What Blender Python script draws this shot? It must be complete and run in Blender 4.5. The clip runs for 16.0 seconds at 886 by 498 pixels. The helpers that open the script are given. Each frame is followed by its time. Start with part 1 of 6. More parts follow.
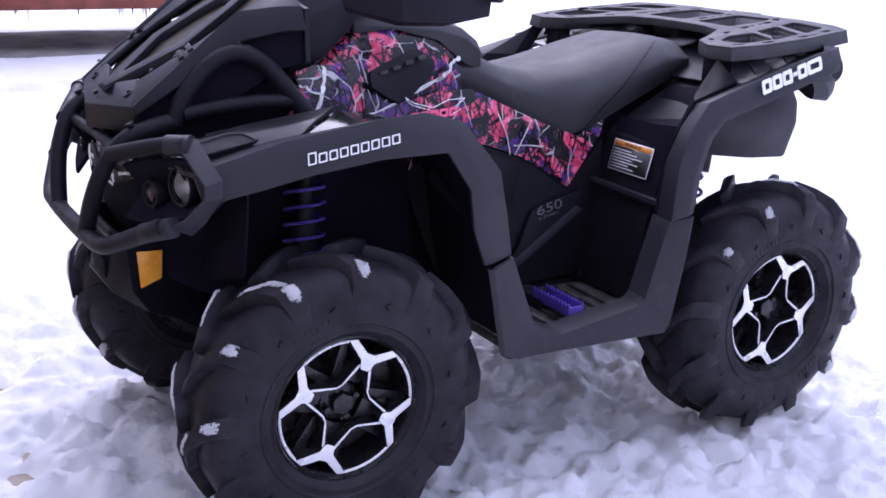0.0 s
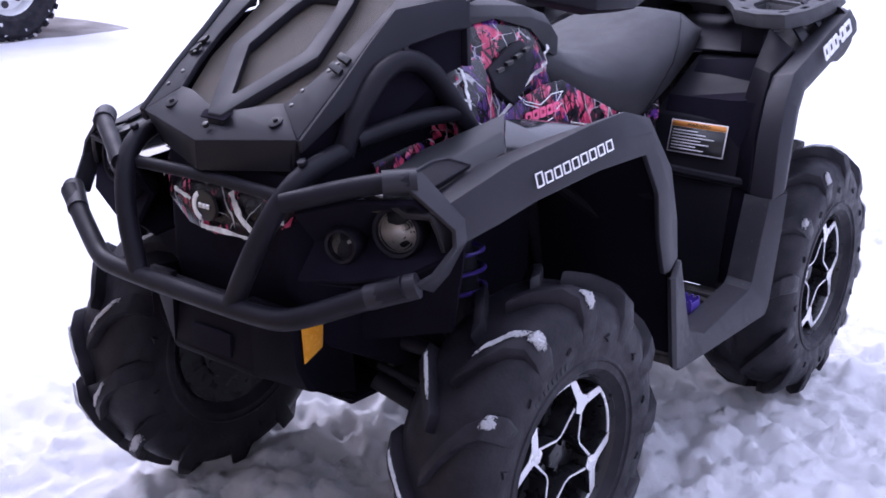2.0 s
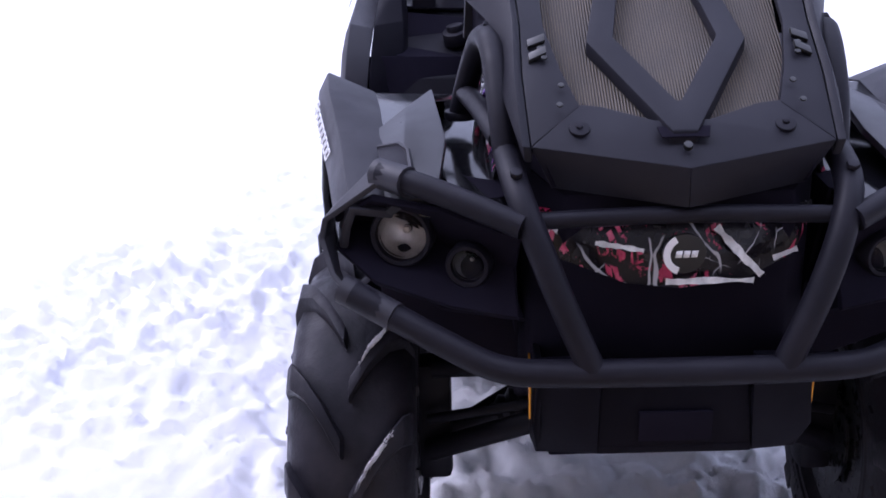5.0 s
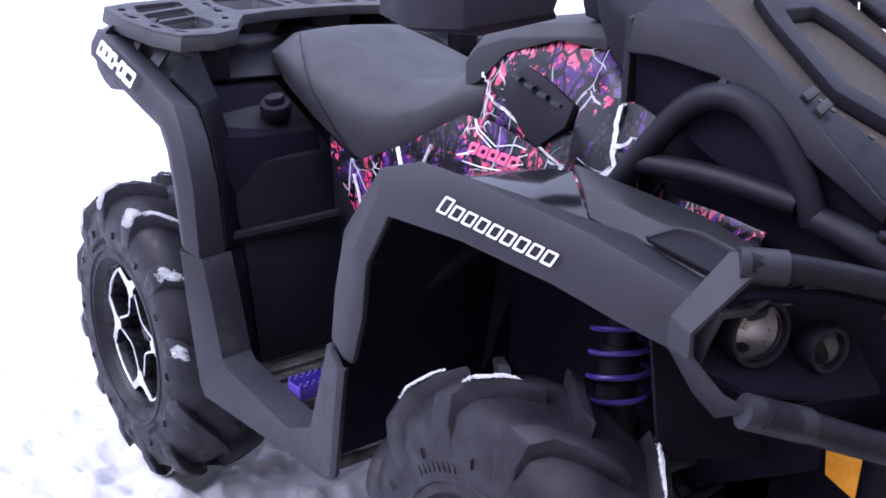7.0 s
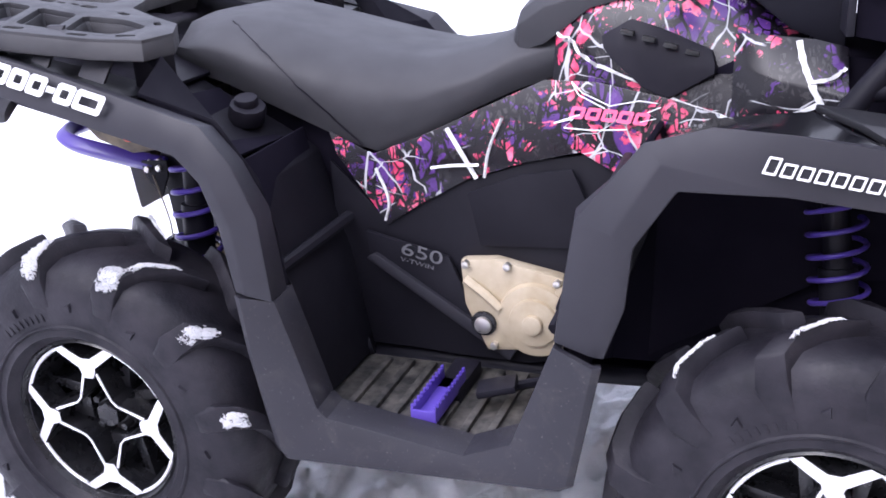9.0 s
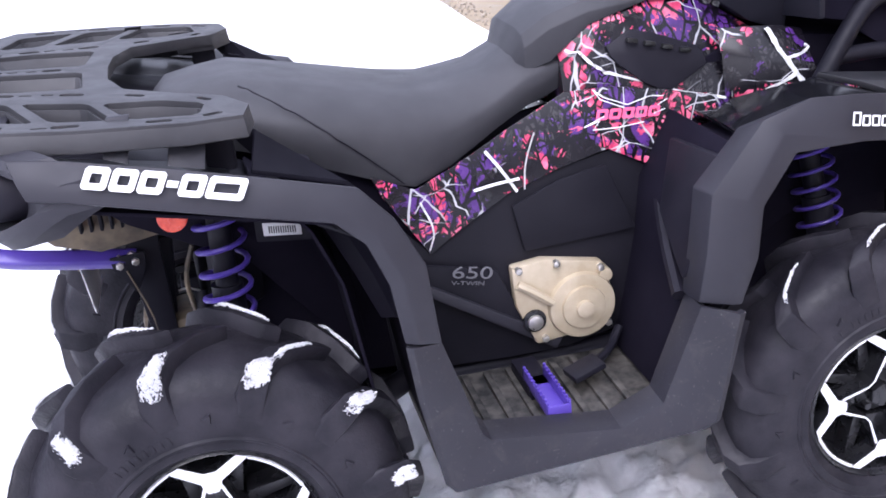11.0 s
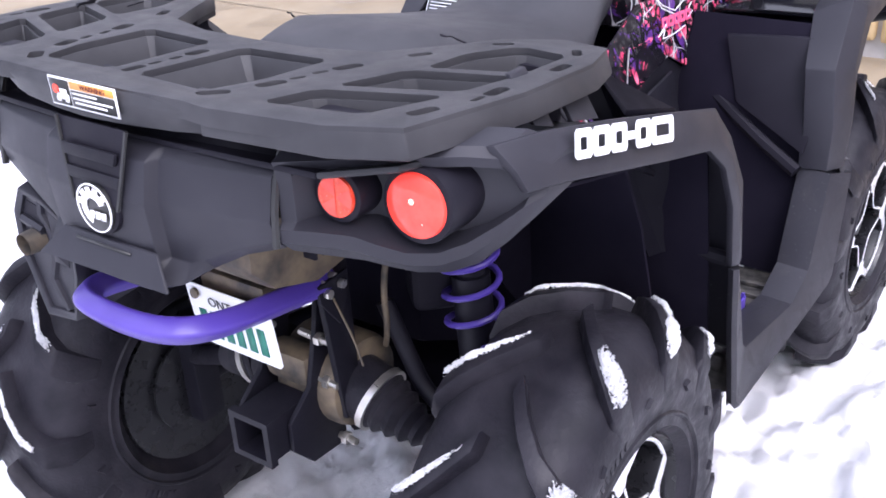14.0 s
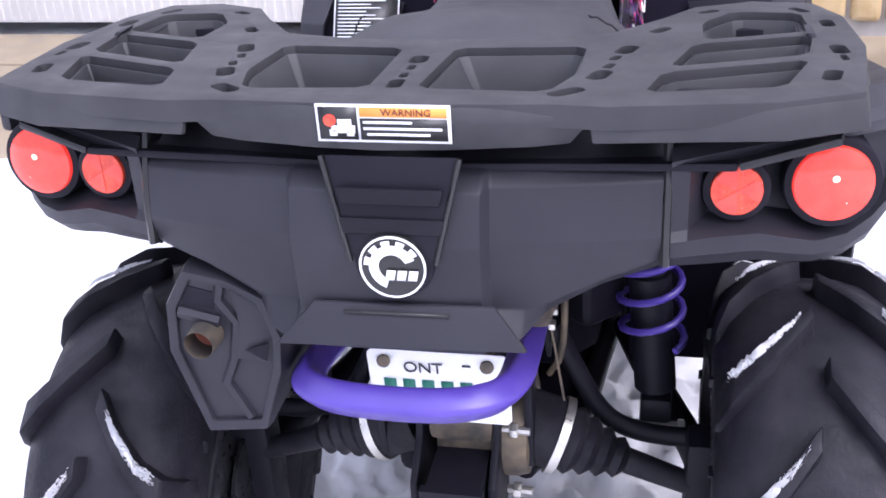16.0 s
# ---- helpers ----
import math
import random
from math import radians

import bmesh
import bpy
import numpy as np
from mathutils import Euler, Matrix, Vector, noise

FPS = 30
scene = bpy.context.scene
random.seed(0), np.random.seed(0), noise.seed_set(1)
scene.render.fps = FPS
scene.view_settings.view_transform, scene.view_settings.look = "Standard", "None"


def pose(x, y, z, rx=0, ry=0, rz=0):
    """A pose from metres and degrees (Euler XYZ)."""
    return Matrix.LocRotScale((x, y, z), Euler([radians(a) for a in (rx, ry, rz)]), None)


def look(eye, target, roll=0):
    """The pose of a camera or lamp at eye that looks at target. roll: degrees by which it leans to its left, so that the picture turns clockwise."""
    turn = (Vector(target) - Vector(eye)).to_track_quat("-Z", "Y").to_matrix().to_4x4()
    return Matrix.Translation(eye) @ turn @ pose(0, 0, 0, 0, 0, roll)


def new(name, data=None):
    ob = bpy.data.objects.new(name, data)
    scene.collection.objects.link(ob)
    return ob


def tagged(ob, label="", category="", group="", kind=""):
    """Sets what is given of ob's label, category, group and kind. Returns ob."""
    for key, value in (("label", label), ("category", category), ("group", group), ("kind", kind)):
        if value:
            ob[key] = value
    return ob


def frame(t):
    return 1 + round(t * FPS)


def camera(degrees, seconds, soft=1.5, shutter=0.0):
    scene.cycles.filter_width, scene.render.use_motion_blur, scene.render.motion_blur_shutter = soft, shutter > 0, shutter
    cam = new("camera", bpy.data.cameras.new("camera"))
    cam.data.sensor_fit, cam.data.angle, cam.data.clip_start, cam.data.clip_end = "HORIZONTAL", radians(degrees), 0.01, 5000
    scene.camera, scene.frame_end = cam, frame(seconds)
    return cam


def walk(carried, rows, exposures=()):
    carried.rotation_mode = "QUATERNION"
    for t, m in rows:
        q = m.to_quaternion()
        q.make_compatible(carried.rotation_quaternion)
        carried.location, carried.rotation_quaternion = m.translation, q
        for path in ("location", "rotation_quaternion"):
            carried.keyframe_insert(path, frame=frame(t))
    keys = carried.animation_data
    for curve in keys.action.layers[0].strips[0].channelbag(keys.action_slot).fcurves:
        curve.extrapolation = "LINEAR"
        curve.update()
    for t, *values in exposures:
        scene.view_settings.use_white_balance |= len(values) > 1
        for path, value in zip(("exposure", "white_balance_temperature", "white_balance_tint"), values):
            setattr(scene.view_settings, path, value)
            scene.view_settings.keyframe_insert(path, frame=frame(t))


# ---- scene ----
cam = camera(45.3, 16.0, soft=1.7)
PATH = [
    (0, (1.544, 2.331, 1.328), (0.534, 0.715, 0.721), 2.1),
    (0.5, (1.716, 2.113, 1.339), (0.581, 0.591, 0.71), 1.7),
    (1, (1.89, 1.847, 1.3), (0.601, 0.45, 0.676), 1.3),
    (1.5, (2.016, 1.636, 1.287), (0.612, 0.36, 0.654), 0.9),
    (2, (2.124, 1.384, 1.303), (0.623, 0.226, 0.666), 0.7),
    (2.5, (2.238, 1.114, 1.288), (0.661, 0.073, 0.633), 0.6),
    (3, (2.283, 0.834, 1.259), (0.656, -0.127, 0.603), -0.5),
    (3.5, (2.337, 0.561, 1.257), (0.634, -0.261, 0.604), -1.3),
    (4, (2.386, 0.276, 1.270), (0.600, -0.326, 0.601), -2.0),
    (6.3, (1.882, -1.024, 1.251), (0.166, -0.204, 0.631), -0.4),
    (6.5, (1.812, -1.123, 1.253), (0.147, -0.2, 0.641), -0.5),
    (7, (1.601, -1.324, 1.261), (0.077, -0.179, 0.656), -0.8),
    (7.5, (1.348, -1.461, 1.251), (-0.025, -0.145, 0.633), -1.0),
    (8, (1.119, -1.634, 1.24), (-0.043, -0.135, 0.607), -1.4),
    (8.5, (0.879, -1.744, 1.264), (-0.063, -0.117, 0.583), -2.7),
    (8.7, (0.777, -1.796, 1.285), (-0.071, -0.131, 0.571), -3.2),
    (10.8, (-0.411, -2.061, 1.434), (-0.129, -0.24, 0.656), -5.3),
    (11, (-0.515, -2.04, 1.438), (-0.144, -0.232, 0.669), -5.3),
    (11.5, (-0.771, -1.937, 1.463), (-0.195, -0.182, 0.696), -5.4),
    (12, (-1.037, -1.852, 1.475), (-0.25, -0.18, 0.709), -4.9),
    (12.5, (-1.256, -1.706, 1.473), (-0.304, -0.138, 0.674), -4.7),
    (13, (-1.435, -1.487, 1.474), (-0.309, -0.062, 0.634), -3.2),
    (13.5, (-1.579, -1.27, 1.446), (-0.286, -0.014, 0.58), -2.5),
    (14, (-1.682, -1.056, 1.43), (-0.262, 0.023, 0.526), -3.2),
    (14.5, (-1.751, -0.815, 1.437), (-0.219, 0.046, 0.482), -3.2),
    (15, (-1.834, -0.607, 1.419), (-0.198, 0.04, 0.466), -3.8),
    (15.5, (-1.861, -0.418, 1.398), (-0.157, 0.088, 0.48), -4.2),
    (16, (-1.841, -0.255, 1.377), (-0.104, 0.146, 0.47), -3.5),
]
walk(cam, [(t, look(eye, target, roll)) for t, eye, target, roll in PATH],
     exposures=[(0.0, 0.46, 5340, 31), (4.2, 0.48, 5340, 29), (6.3, 0.36, 5340, 28), (6.8, 0.66, 5340, 26), (7.5, 1.06, 5450, 25), (8.7, 1.08, 5720, 21), (11.0, 1.10, 5680, 20), (13.0, 1.05, 5780, 20), (16.0, 1.05, 5680, 22)])

# ---- light: bright overcast winter day ----
world = bpy.data.worlds.new("world")
scene.world = world
world.use_nodes = True
wn = world.node_tree
sky = wn.nodes.new("ShaderNodeTexSky")
sky.sky_type = 'NISHITA'
sky.sun_disc = False
sky.sun_elevation = radians(48)
sky.sun_rotation = radians(204)
sky.air_density, sky.dust_density, sky.ozone_density = 1.0, 6.0, 0.6
soft_sky = wn.nodes.new("ShaderNodeMix")
soft_sky.data_type = 'RGBA'
soft_sky.inputs[0].default_value = 0.74
wn.links.new(sky.outputs[0], soft_sky.inputs[6])
# the cloud deck is brighter overhead than at the horizon
way = wn.nodes.new("ShaderNodeTexCoord")
split = wn.nodes.new("ShaderNodeSeparateXYZ")
deck = wn.nodes.new("ShaderNodeValToRGB")
deck.color_ramp.elements[0].color = (0.30, 0.31, 0.35, 1)
deck.color_ramp.elements[1].color = (1.46, 1.46, 1.50, 1)
lift = wn.nodes.new("ShaderNodeVectorMath")
lift.operation = 'SCALE'
lift.inputs[3].default_value = 9.2
wn.links.new(way.outputs["Generated"], split.inputs[0])
wn.links.new(split.outputs[2], deck.inputs[0])
wn.links.new(deck.outputs[0], lift.inputs[0])
wn.links.new(lift.outputs[0], soft_sky.inputs[7])
wn.links.new(soft_sky.outputs[2], wn.nodes["Background"].inputs[0])
wn.nodes["Background"].inputs[1].default_value = 0.136
sun_data = bpy.data.lights.new("sun", 'SUN')
sun_data.energy, sun_data.angle, sun_data.color = 1.1, radians(36), (1.0, 0.97, 0.93)
sun = new("sun", sun_data)
sun.matrix_world = look((-1.6, -3.6, 4.4), (0, 0, 0))


# ---- materials ----
def mat_nodes(name):
    m = bpy.data.materials.new(name)
    m.use_nodes = True
    return m, m.node_tree, m.node_tree.nodes["Principled BSDF"]


def node(t, kind, **values):
    n = t.nodes.new(kind)
    for k, v in values.items():
        n.inputs[k.replace("_", " ")].default_value = v
    return n


def ramp(t, source, stops, constant=False):
    r = t.nodes.new("ShaderNodeValToRGB")
    e = r.color_ramp.elements
    while len(e) < len(stops):
        e.new(0.5)
    for k, (p, c) in zip(e, stops):
        k.position = p
        k.color = (c, c, c, 1) if isinstance(c, (int, float)) else (*c, 1)
    if constant:
        r.color_ramp.interpolation = 'CONSTANT'
    t.links.new(source, r.inputs[0])
    return r.outputs[0]


def mixed(t, fac, a, b):
    m = t.nodes.new("ShaderNodeMix")
    m.data_type = 'RGBA'
    for socket, v in ((m.inputs[0], fac), (m.inputs[6], a), (m.inputs[7], b)):
        if isinstance(v, bpy.types.NodeSocket):
            t.links.new(v, socket)
        elif isinstance(v, tuple):
            socket.default_value = (*v, 1)
        else:
            socket.default_value = v
    return m.outputs[2]


def coords(t, scale=1.0):
    c = t.nodes.new("ShaderNodeNewGeometry")
    return c.outputs["Position"]


def noise_tex(t, scale, detail=4.0, rough=0.55, distort=0.0):
    n = node(t, "ShaderNodeTexNoise", Scale=scale, Detail=detail, Roughness=rough, Distortion=distort)
    t.links.new(coords(t), n.inputs["Vector"])
    return n.outputs["Fac"]


def bump(t, b, height, strength, dist):
    n = node(t, "ShaderNodeBump", Strength=strength, Distance=dist)
    t.links.new(height, n.inputs["Height"])
    t.links.new(n.outputs[0], b.inputs["Normal"])


def surface(name, a, b, rough=(0.5, 0.6), metal=0.0, scale=8.0, grain=400.0, bumps=0.15, depth=0.0006, spec=0.5):
    """Two tones in soft patches, uneven gloss and a fine grain."""
    m, t, p = mat_nodes(name)
    big = noise_tex(t, scale)
    t.links.new(mixed(t, ramp(t, big, [(0.35, 0.0), (0.65, 1.0)]), a, b), p.inputs["Base Color"])
    t.links.new(ramp(t, noise_tex(t, scale * 2.3), [(0.3, rough[0]), (0.7, rough[1])]), p.inputs["Roughness"])
    p.inputs["Metallic"].default_value = metal
    p.inputs["Specular IOR Level"].default_value = spec
    if bumps:
        bump(t, p, noise_tex(t, grain, 2.0), bumps, depth)
    return m


plastic = surface("textured_plastic", (0.0161, 0.0156, 0.0214), (0.0224, 0.0218, 0.0285), (0.44, 0.60), scale=5, grain=900, bumps=0.25, spec=0.34)
plastic_mid = surface("facet_black_plastic", (0.0083, 0.0079, 0.0116), (0.0125, 0.0119, 0.0165), (0.44, 0.58), scale=6, grain=700, bumps=0.2, spec=0.15)
plastic_dark = surface("moulded_black_plastic", (0.0081, 0.0073, 0.0120), (0.0125, 0.0114, 0.0171), (0.46, 0.62), scale=6, grain=700, bumps=0.2, spec=0.16)
liner_black = surface("matt_black_liner", (0.0073, 0.0063, 0.0120), (0.0114, 0.0099, 0.0171), (0.7, 0.85), scale=6, grain=300, bumps=0.2, spec=0.05)
hood_plastic = surface("dark_hood_plastic", (0.0099, 0.0097, 0.0154), (0.0140, 0.0137, 0.0199), (0.44, 0.58), scale=5, grain=900, bumps=0.22, spec=0.24)
gloss_dark = surface("semi_gloss_black", (0.0047, 0.0043, 0.0074), (0.0078, 0.0072, 0.0114), (0.40, 0.56), scale=7, grain=700, bumps=0.08, spec=0.06)
satin = surface("satin_black_plastic", (0.016, 0.016, 0.019), (0.022, 0.022, 0.025), (0.26, 0.40), scale=5, grain=900, bumps=0.1, spec=0.36)
rack_plastic = surface("worn_rack_plastic", (0.0185, 0.0182, 0.0215), (0.033, 0.0322, 0.0355), (0.5, 0.66), scale=9, grain=900, bumps=0.3)
gloss_black = surface("gloss_black_plastic", (0.006, 0.006, 0.008), (0.009, 0.009, 0.011), (0.08, 0.16), scale=4, bumps=0.0)
steel_black = surface("powder_coated_steel", (0.0078, 0.0074, 0.0120), (0.0120, 0.0114, 0.0171), (0.42, 0.58), scale=12, grain=700, bumps=0.2, spec=0.19)
vinyl = surface("seat_vinyl", (0.030, 0.030, 0.0345), (0.041, 0.0405, 0.0455), (0.52, 0.64), scale=7, grain=500, bumps=0.35, depth=0.0008, spec=0.32)
rubber = surface("tyre_rubber", (0.0090, 0.0085, 0.0124), (0.0239, 0.0222, 0.0282), (0.34, 0.66), scale=13, grain=160, bumps=0.5, depth=0.0015, spec=0.2)
alloy = surface("machined_alloy", (0.76, 0.76, 0.78), (0.84, 0.84, 0.86), (0.24, 0.36), metal=0.4, scale=9, bumps=0.0)
rim_black = surface("rim_black_enamel", (0.008, 0.008, 0.010), (0.014, 0.014, 0.016), (0.2, 0.4), scale=20, bumps=0.0)
purple = surface("purple_powder_coat", (0.070, 0.040, 0.275), (0.088, 0.054, 0.335), (0.28, 0.42), scale=9, grain=600, bumps=0.12)
zinc = surface("zinc_steel", (0.55, 0.53, 0.48), (0.68, 0.66, 0.62), (0.25, 0.45), metal=0.9, scale=30, bumps=0.1)
casting = surface("cast_engine_cover", (0.40, 0.33, 0.22), (0.52, 0.45, 0.33), (0.4, 0.6), metal=0.25, scale=14, grain=260, bumps=0.35)
muddy_steel = surface("muddy_steel", (0.05, 0.045, 0.04), (0.20, 0.155, 0.10), (0.5, 0.7), metal=0.2, scale=16, grain=200, bumps=0.4)
muddy_plastic = surface("gritty_black_plastic", (0.014, 0.014, 0.014), (0.080, 0.073, 0.065), (0.5, 0.75), scale=35, grain=300, bumps=0.4)
white_ink = surface("white_vinyl_letters", (0.80, 0.80, 0.80), (0.86, 0.86, 0.86), (0.35, 0.45), bumps=0.0)
grey_ink = surface("grey_vinyl_letters", (0.10, 0.10, 0.11), (0.14, 0.14, 0.15), (0.3, 0.4), bumps=0.0)
pink_ink = surface("pink_vinyl", (0.80, 0.10, 0.22), (0.88, 0.13, 0.28), (0.3, 0.4), bumps=0.0)
orange_ink = surface("orange_label", (0.80, 0.32, 0.05), (0.86, 0.36, 0.07), (0.4, 0.5), bumps=0.0)
label_black = surface("label_black", (0.012, 0.012, 0.012), (0.018, 0.018, 0.018), (0.3, 0.4), bumps=0.0)
green_ink = surface("green_plate_paint", (0.02, 0.18, 0.13), (0.03, 0.21, 0.15), (0.4, 0.5), bumps=0.0)
amber_mat = surface("amber_reflector", (0.82, 0.34, 0.02), (0.88, 0.40, 0.04), (0.18, 0.3), scale=60, bumps=0.0)
red_lens = surface("red_lens", (0.78, 0.055, 0.035), (0.86, 0.08, 0.05), (0.08, 0.16), scale=60, bumps=0.0)
lit_lens = surface("lit_red_lens", (0.74, 0.05, 0.03), (0.82, 0.07, 0.045), (0.08, 0.16), scale=60, bumps=0.0)
lit_lens.node_tree.nodes["Principled BSDF"].inputs["Emission Color"].default_value = (1.0, 0.045, 0.03, 1)
lit_lens.node_tree.nodes["Principled BSDF"].inputs["Emission Strength"].default_value = 0.30
# glowing colour for the highlights on the lit tail lamps
lamp_glow = surface("bulb_highlight", (0.9, 0.5, 0.4), (0.9, 0.6, 0.5), (0.2, 0.3), bumps=0.0)
lamp_glow.node_tree.nodes["Principled BSDF"].inputs["Emission Color"].default_value = (1.0, 0.34, 0.18, 1)
lamp_glow.node_tree.nodes["Principled BSDF"].inputs["Emission Strength"].default_value = 0.9
red_refl = surface("red_reflector", (0.62, 0.045, 0.02), (0.78, 0.08, 0.035), (0.15, 0.3), scale=90, grain=500, bumps=0.3)
rust = surface("rusty_red_steel", (0.16, 0.04, 0.025), (0.26, 0.08, 0.05), (0.6, 0.8), scale=5, grain=60, bumps=0.3)
barcode = surface("sticker_paper", (0.62, 0.62, 0.62), (0.7, 0.7, 0.7), (0.5, 0.6), bumps=0.0)


def make_scuffed():
    """The fender plastic with dry road dust and pale scratches."""
    m, t, p = mat_nodes("scuffed_plastic")
    base = mixed(t, ramp(t, noise_tex(t, 5), [(0.35, 0.0), (0.65, 1.0)]), (0.0165, 0.0160, 0.0215), (0.0230, 0.0225, 0.0290))
    dust = ramp(t, noise_tex(t, 16, 7, 0.72, 0.6), [(0.52, 0.0), (0.70, 0.45)])
    fleck = ramp(t, noise_tex(t, 190, 3, 0.7), [(0.66, 0.0), (0.72, 0.55)])
    t.links.new(mixed(t, fleck, mixed(t, dust, base, (0.060, 0.057, 0.058)), (0.16, 0.155, 0.15)), p.inputs["Base Color"])
    t.links.new(ramp(t, noise_tex(t, 16, 7, 0.72, 0.6), [(0.5, 0.48), (0.7, 0.75)]), p.inputs["Roughness"])
    p.inputs["Specular IOR Level"].default_value = 0.3
    bump(t, p, noise_tex(t, 900, 2.0), 0.25, 0.0006)
    return m


scuffed = make_scuffed()


def make_lens():
    m, t, p = mat_nodes("clear_lens")
    p.inputs["Base Color"].default_value = (0.95, 0.95, 0.97, 1)
    p.inputs["Roughness"].default_value = 0.03
    p.inputs["Transmission Weight"].default_value = 1.0
    p.inputs["IOR"].default_value = 1.2
    return m


lens_glass = make_lens()
chrome = surface("chrome_bowl", (0.40, 0.37, 0.33), (0.56, 0.54, 0.50), (0.26, 0.42), metal=0.9, scale=40, bumps=0.0)


def make_camo(name, lean, purple_at, pink_at, dark=1.0):
    """Printed woodland: charcoal bark, purple shade, pink leaf clusters cut by black twigs, thin white branches."""
    m, t, p = mat_nodes(name)

    def shifted(seed, stretch=(1, 1, 1), turn=(0, 0, 0), warp=0.0):
        mp = t.nodes.new("ShaderNodeMapping")
        mp.inputs["Location"].default_value = (seed, seed * 2, seed * 3)
        mp.inputs["Rotation"].default_value = turn
        mp.inputs["Scale"].default_value = stretch
        t.links.new(coords(t), mp.inputs["Vector"])
        if not warp:
            return mp.outputs[0]
        n = node(t, "ShaderNodeTexNoise", Scale=14.0, Detail=3.0)
        t.links.new(mp.outputs[0], n.inputs["Vector"])
        add = t.nodes.new("ShaderNodeVectorMath")
        add.operation = 'MULTIPLY_ADD'
        add.inputs[1].default_value = (warp, warp, warp)
        t.links.new(n.outputs["Color"], add.inputs[0])
        t.links.new(mp.outputs[0], add.inputs[2])
        return add.outputs[0]

    def twigs(scale, wide, seed, stretch, turn, keep, keep_scale):
        """Thin forking lines, kept only in patches."""
        v = node(t, "ShaderNodeTexVoronoi", Scale=scale)
        v.feature = 'DISTANCE_TO_EDGE'
        t.links.new(shifted(seed, stretch, turn, 0.03), v.inputs["Vector"])
        line = ramp(t, v.outputs["Distance"], [(0.0, 1.0), (wide, 1.0), (wide * 1.6, 0.0)])
        n = node(t, "ShaderNodeTexNoise", Scale=keep_scale, Detail=2.0)
        t.links.new(shifted(seed + 4.0), n.inputs["Vector"])
        mask = ramp(t, n.outputs["Fac"], [(keep, 0.0), (keep + 0.03, 1.0)])
        both = t.nodes.new("ShaderNodeMath")
        both.operation = 'MULTIPLY'
        t.links.new(line, both.inputs[0])
        t.links.new(mask, both.inputs[1])
        return both.outputs[0]

    ink = (0.006, 0.005, 0.008)
    base = ramp(t, noise_tex(t, 9, 7, 0.7, 0.8), [(0.0, (0.006, 0.005, 0.008)), (0.40, (0.020, 0.019, 0.021)), (0.46, (0.008, 0.007, 0.010)), (0.56, (0.036, 0.034, 0.036)), (0.60, (0.009, 0.008, 0.011)), (0.68, (0.055, 0.053, 0.055)), (0.71, (0.010, 0.009, 0.012))], True)
    purp = ramp(t, noise_tex(t, 7.5, 6, 0.68, 1.2), [(0.0, 0.0), (purple_at, 1.0)], True)
    c = mixed(t, purp, base, mixed(t, noise_tex(t, 40, 3), (0.020, 0.008, 0.055), (0.13, 0.045, 0.26)))
    side = t.nodes.new("ShaderNodeSeparateXYZ")
    t.links.new(coords(t), side.inputs[0])
    more = t.nodes.new("ShaderNodeMath")
    more.operation = 'MULTIPLY_ADD'
    more.inputs[1].default_value = lean
    t.links.new(side.outputs[1], more.inputs[0])
    t.links.new(noise_tex(t, 10, 8, 0.7, 0.9), more.inputs[2])
    pinks = ramp(t, more.outputs[0], [(0.0, 0.0), (pink_at, 1.0)], True)
    tone = ramp(t, noise_tex(t, 34, 4), [(0.35, (0.42 * dark, 0.03 * dark, 0.09 * dark)), (0.5, (0.66 * dark, 0.075 * dark, 0.16 * dark)), (0.66, (0.78 * dark, 0.20 * dark, 0.30 * dark))])
    c = mixed(t, pinks, c, tone)
    c = mixed(t, twigs(30, 0.055, 2.0, (1, 1, .45), (0.3, 0.5, 0.2), 0.36, 9), c, ink)
    c = mixed(t, twigs(62, 0.050, 6.0, (1, .8, .6), (0.9, 0.2, 0.7), 0.44, 14), c, ink)
    c = mixed(t, twigs(12, 0.010, 9.0, (1, 1, .38), (0.2, 0.9, 0.1), 0.50, 6), c, (0.44, 0.44, 0.46))
    c = mixed(t, twigs(17, 0.008, 13.0, (.5, 1, 1), (0.5, 0.3, 0.6), 0.54, 8), c, (0.50, 0.50, 0.52))
    t.links.new(c, p.inputs["Base Color"])
    t.links.new(ramp(t, noise_tex(t, 11, 3), [(0.3, 0.20), (0.7, 0.34)]), p.inputs["Roughness"])
    p.inputs["Specular IOR Level"].default_value = 0.32
    return m


camo = make_camo("pink_woodland_camo", 0.07, 0.525, 0.525)
camo_nose = make_camo("pink_woodland_camo_front", 0.0, 0.70, 0.52, 0.75)
bark_white = surface("printed_white_bark", (0.50, 0.50, 0.50), (0.85, 0.85, 0.84), (0.25, 0.35), scale=60, bumps=0.0)


def make_snow():
    m, t, p = mat_nodes("snow")
    tone = ramp(t, noise_tex(t, 1.6, 6, 0.6), [(0.3, (0.74, 0.75, 0.78)), (0.62, (0.83, 0.83, 0.85))])
    dirty = ramp(t, noise_tex(t, 7, 6, 0.7), [(0.60, 0.0), (0.78, 0.16)])
    t.links.new(mixed(t, dirty, tone, (0.62, 0.60, 0.58)), p.inputs["Base Color"])
    p.inputs["Roughness"].default_value = 0.75
    p.inputs["Specular IOR Level"].default_value = 0.2
    bump(t, p, noise_tex(t, 38, 9, 0.75), 0.65, 0.020)
    return m


snow = make_snow()


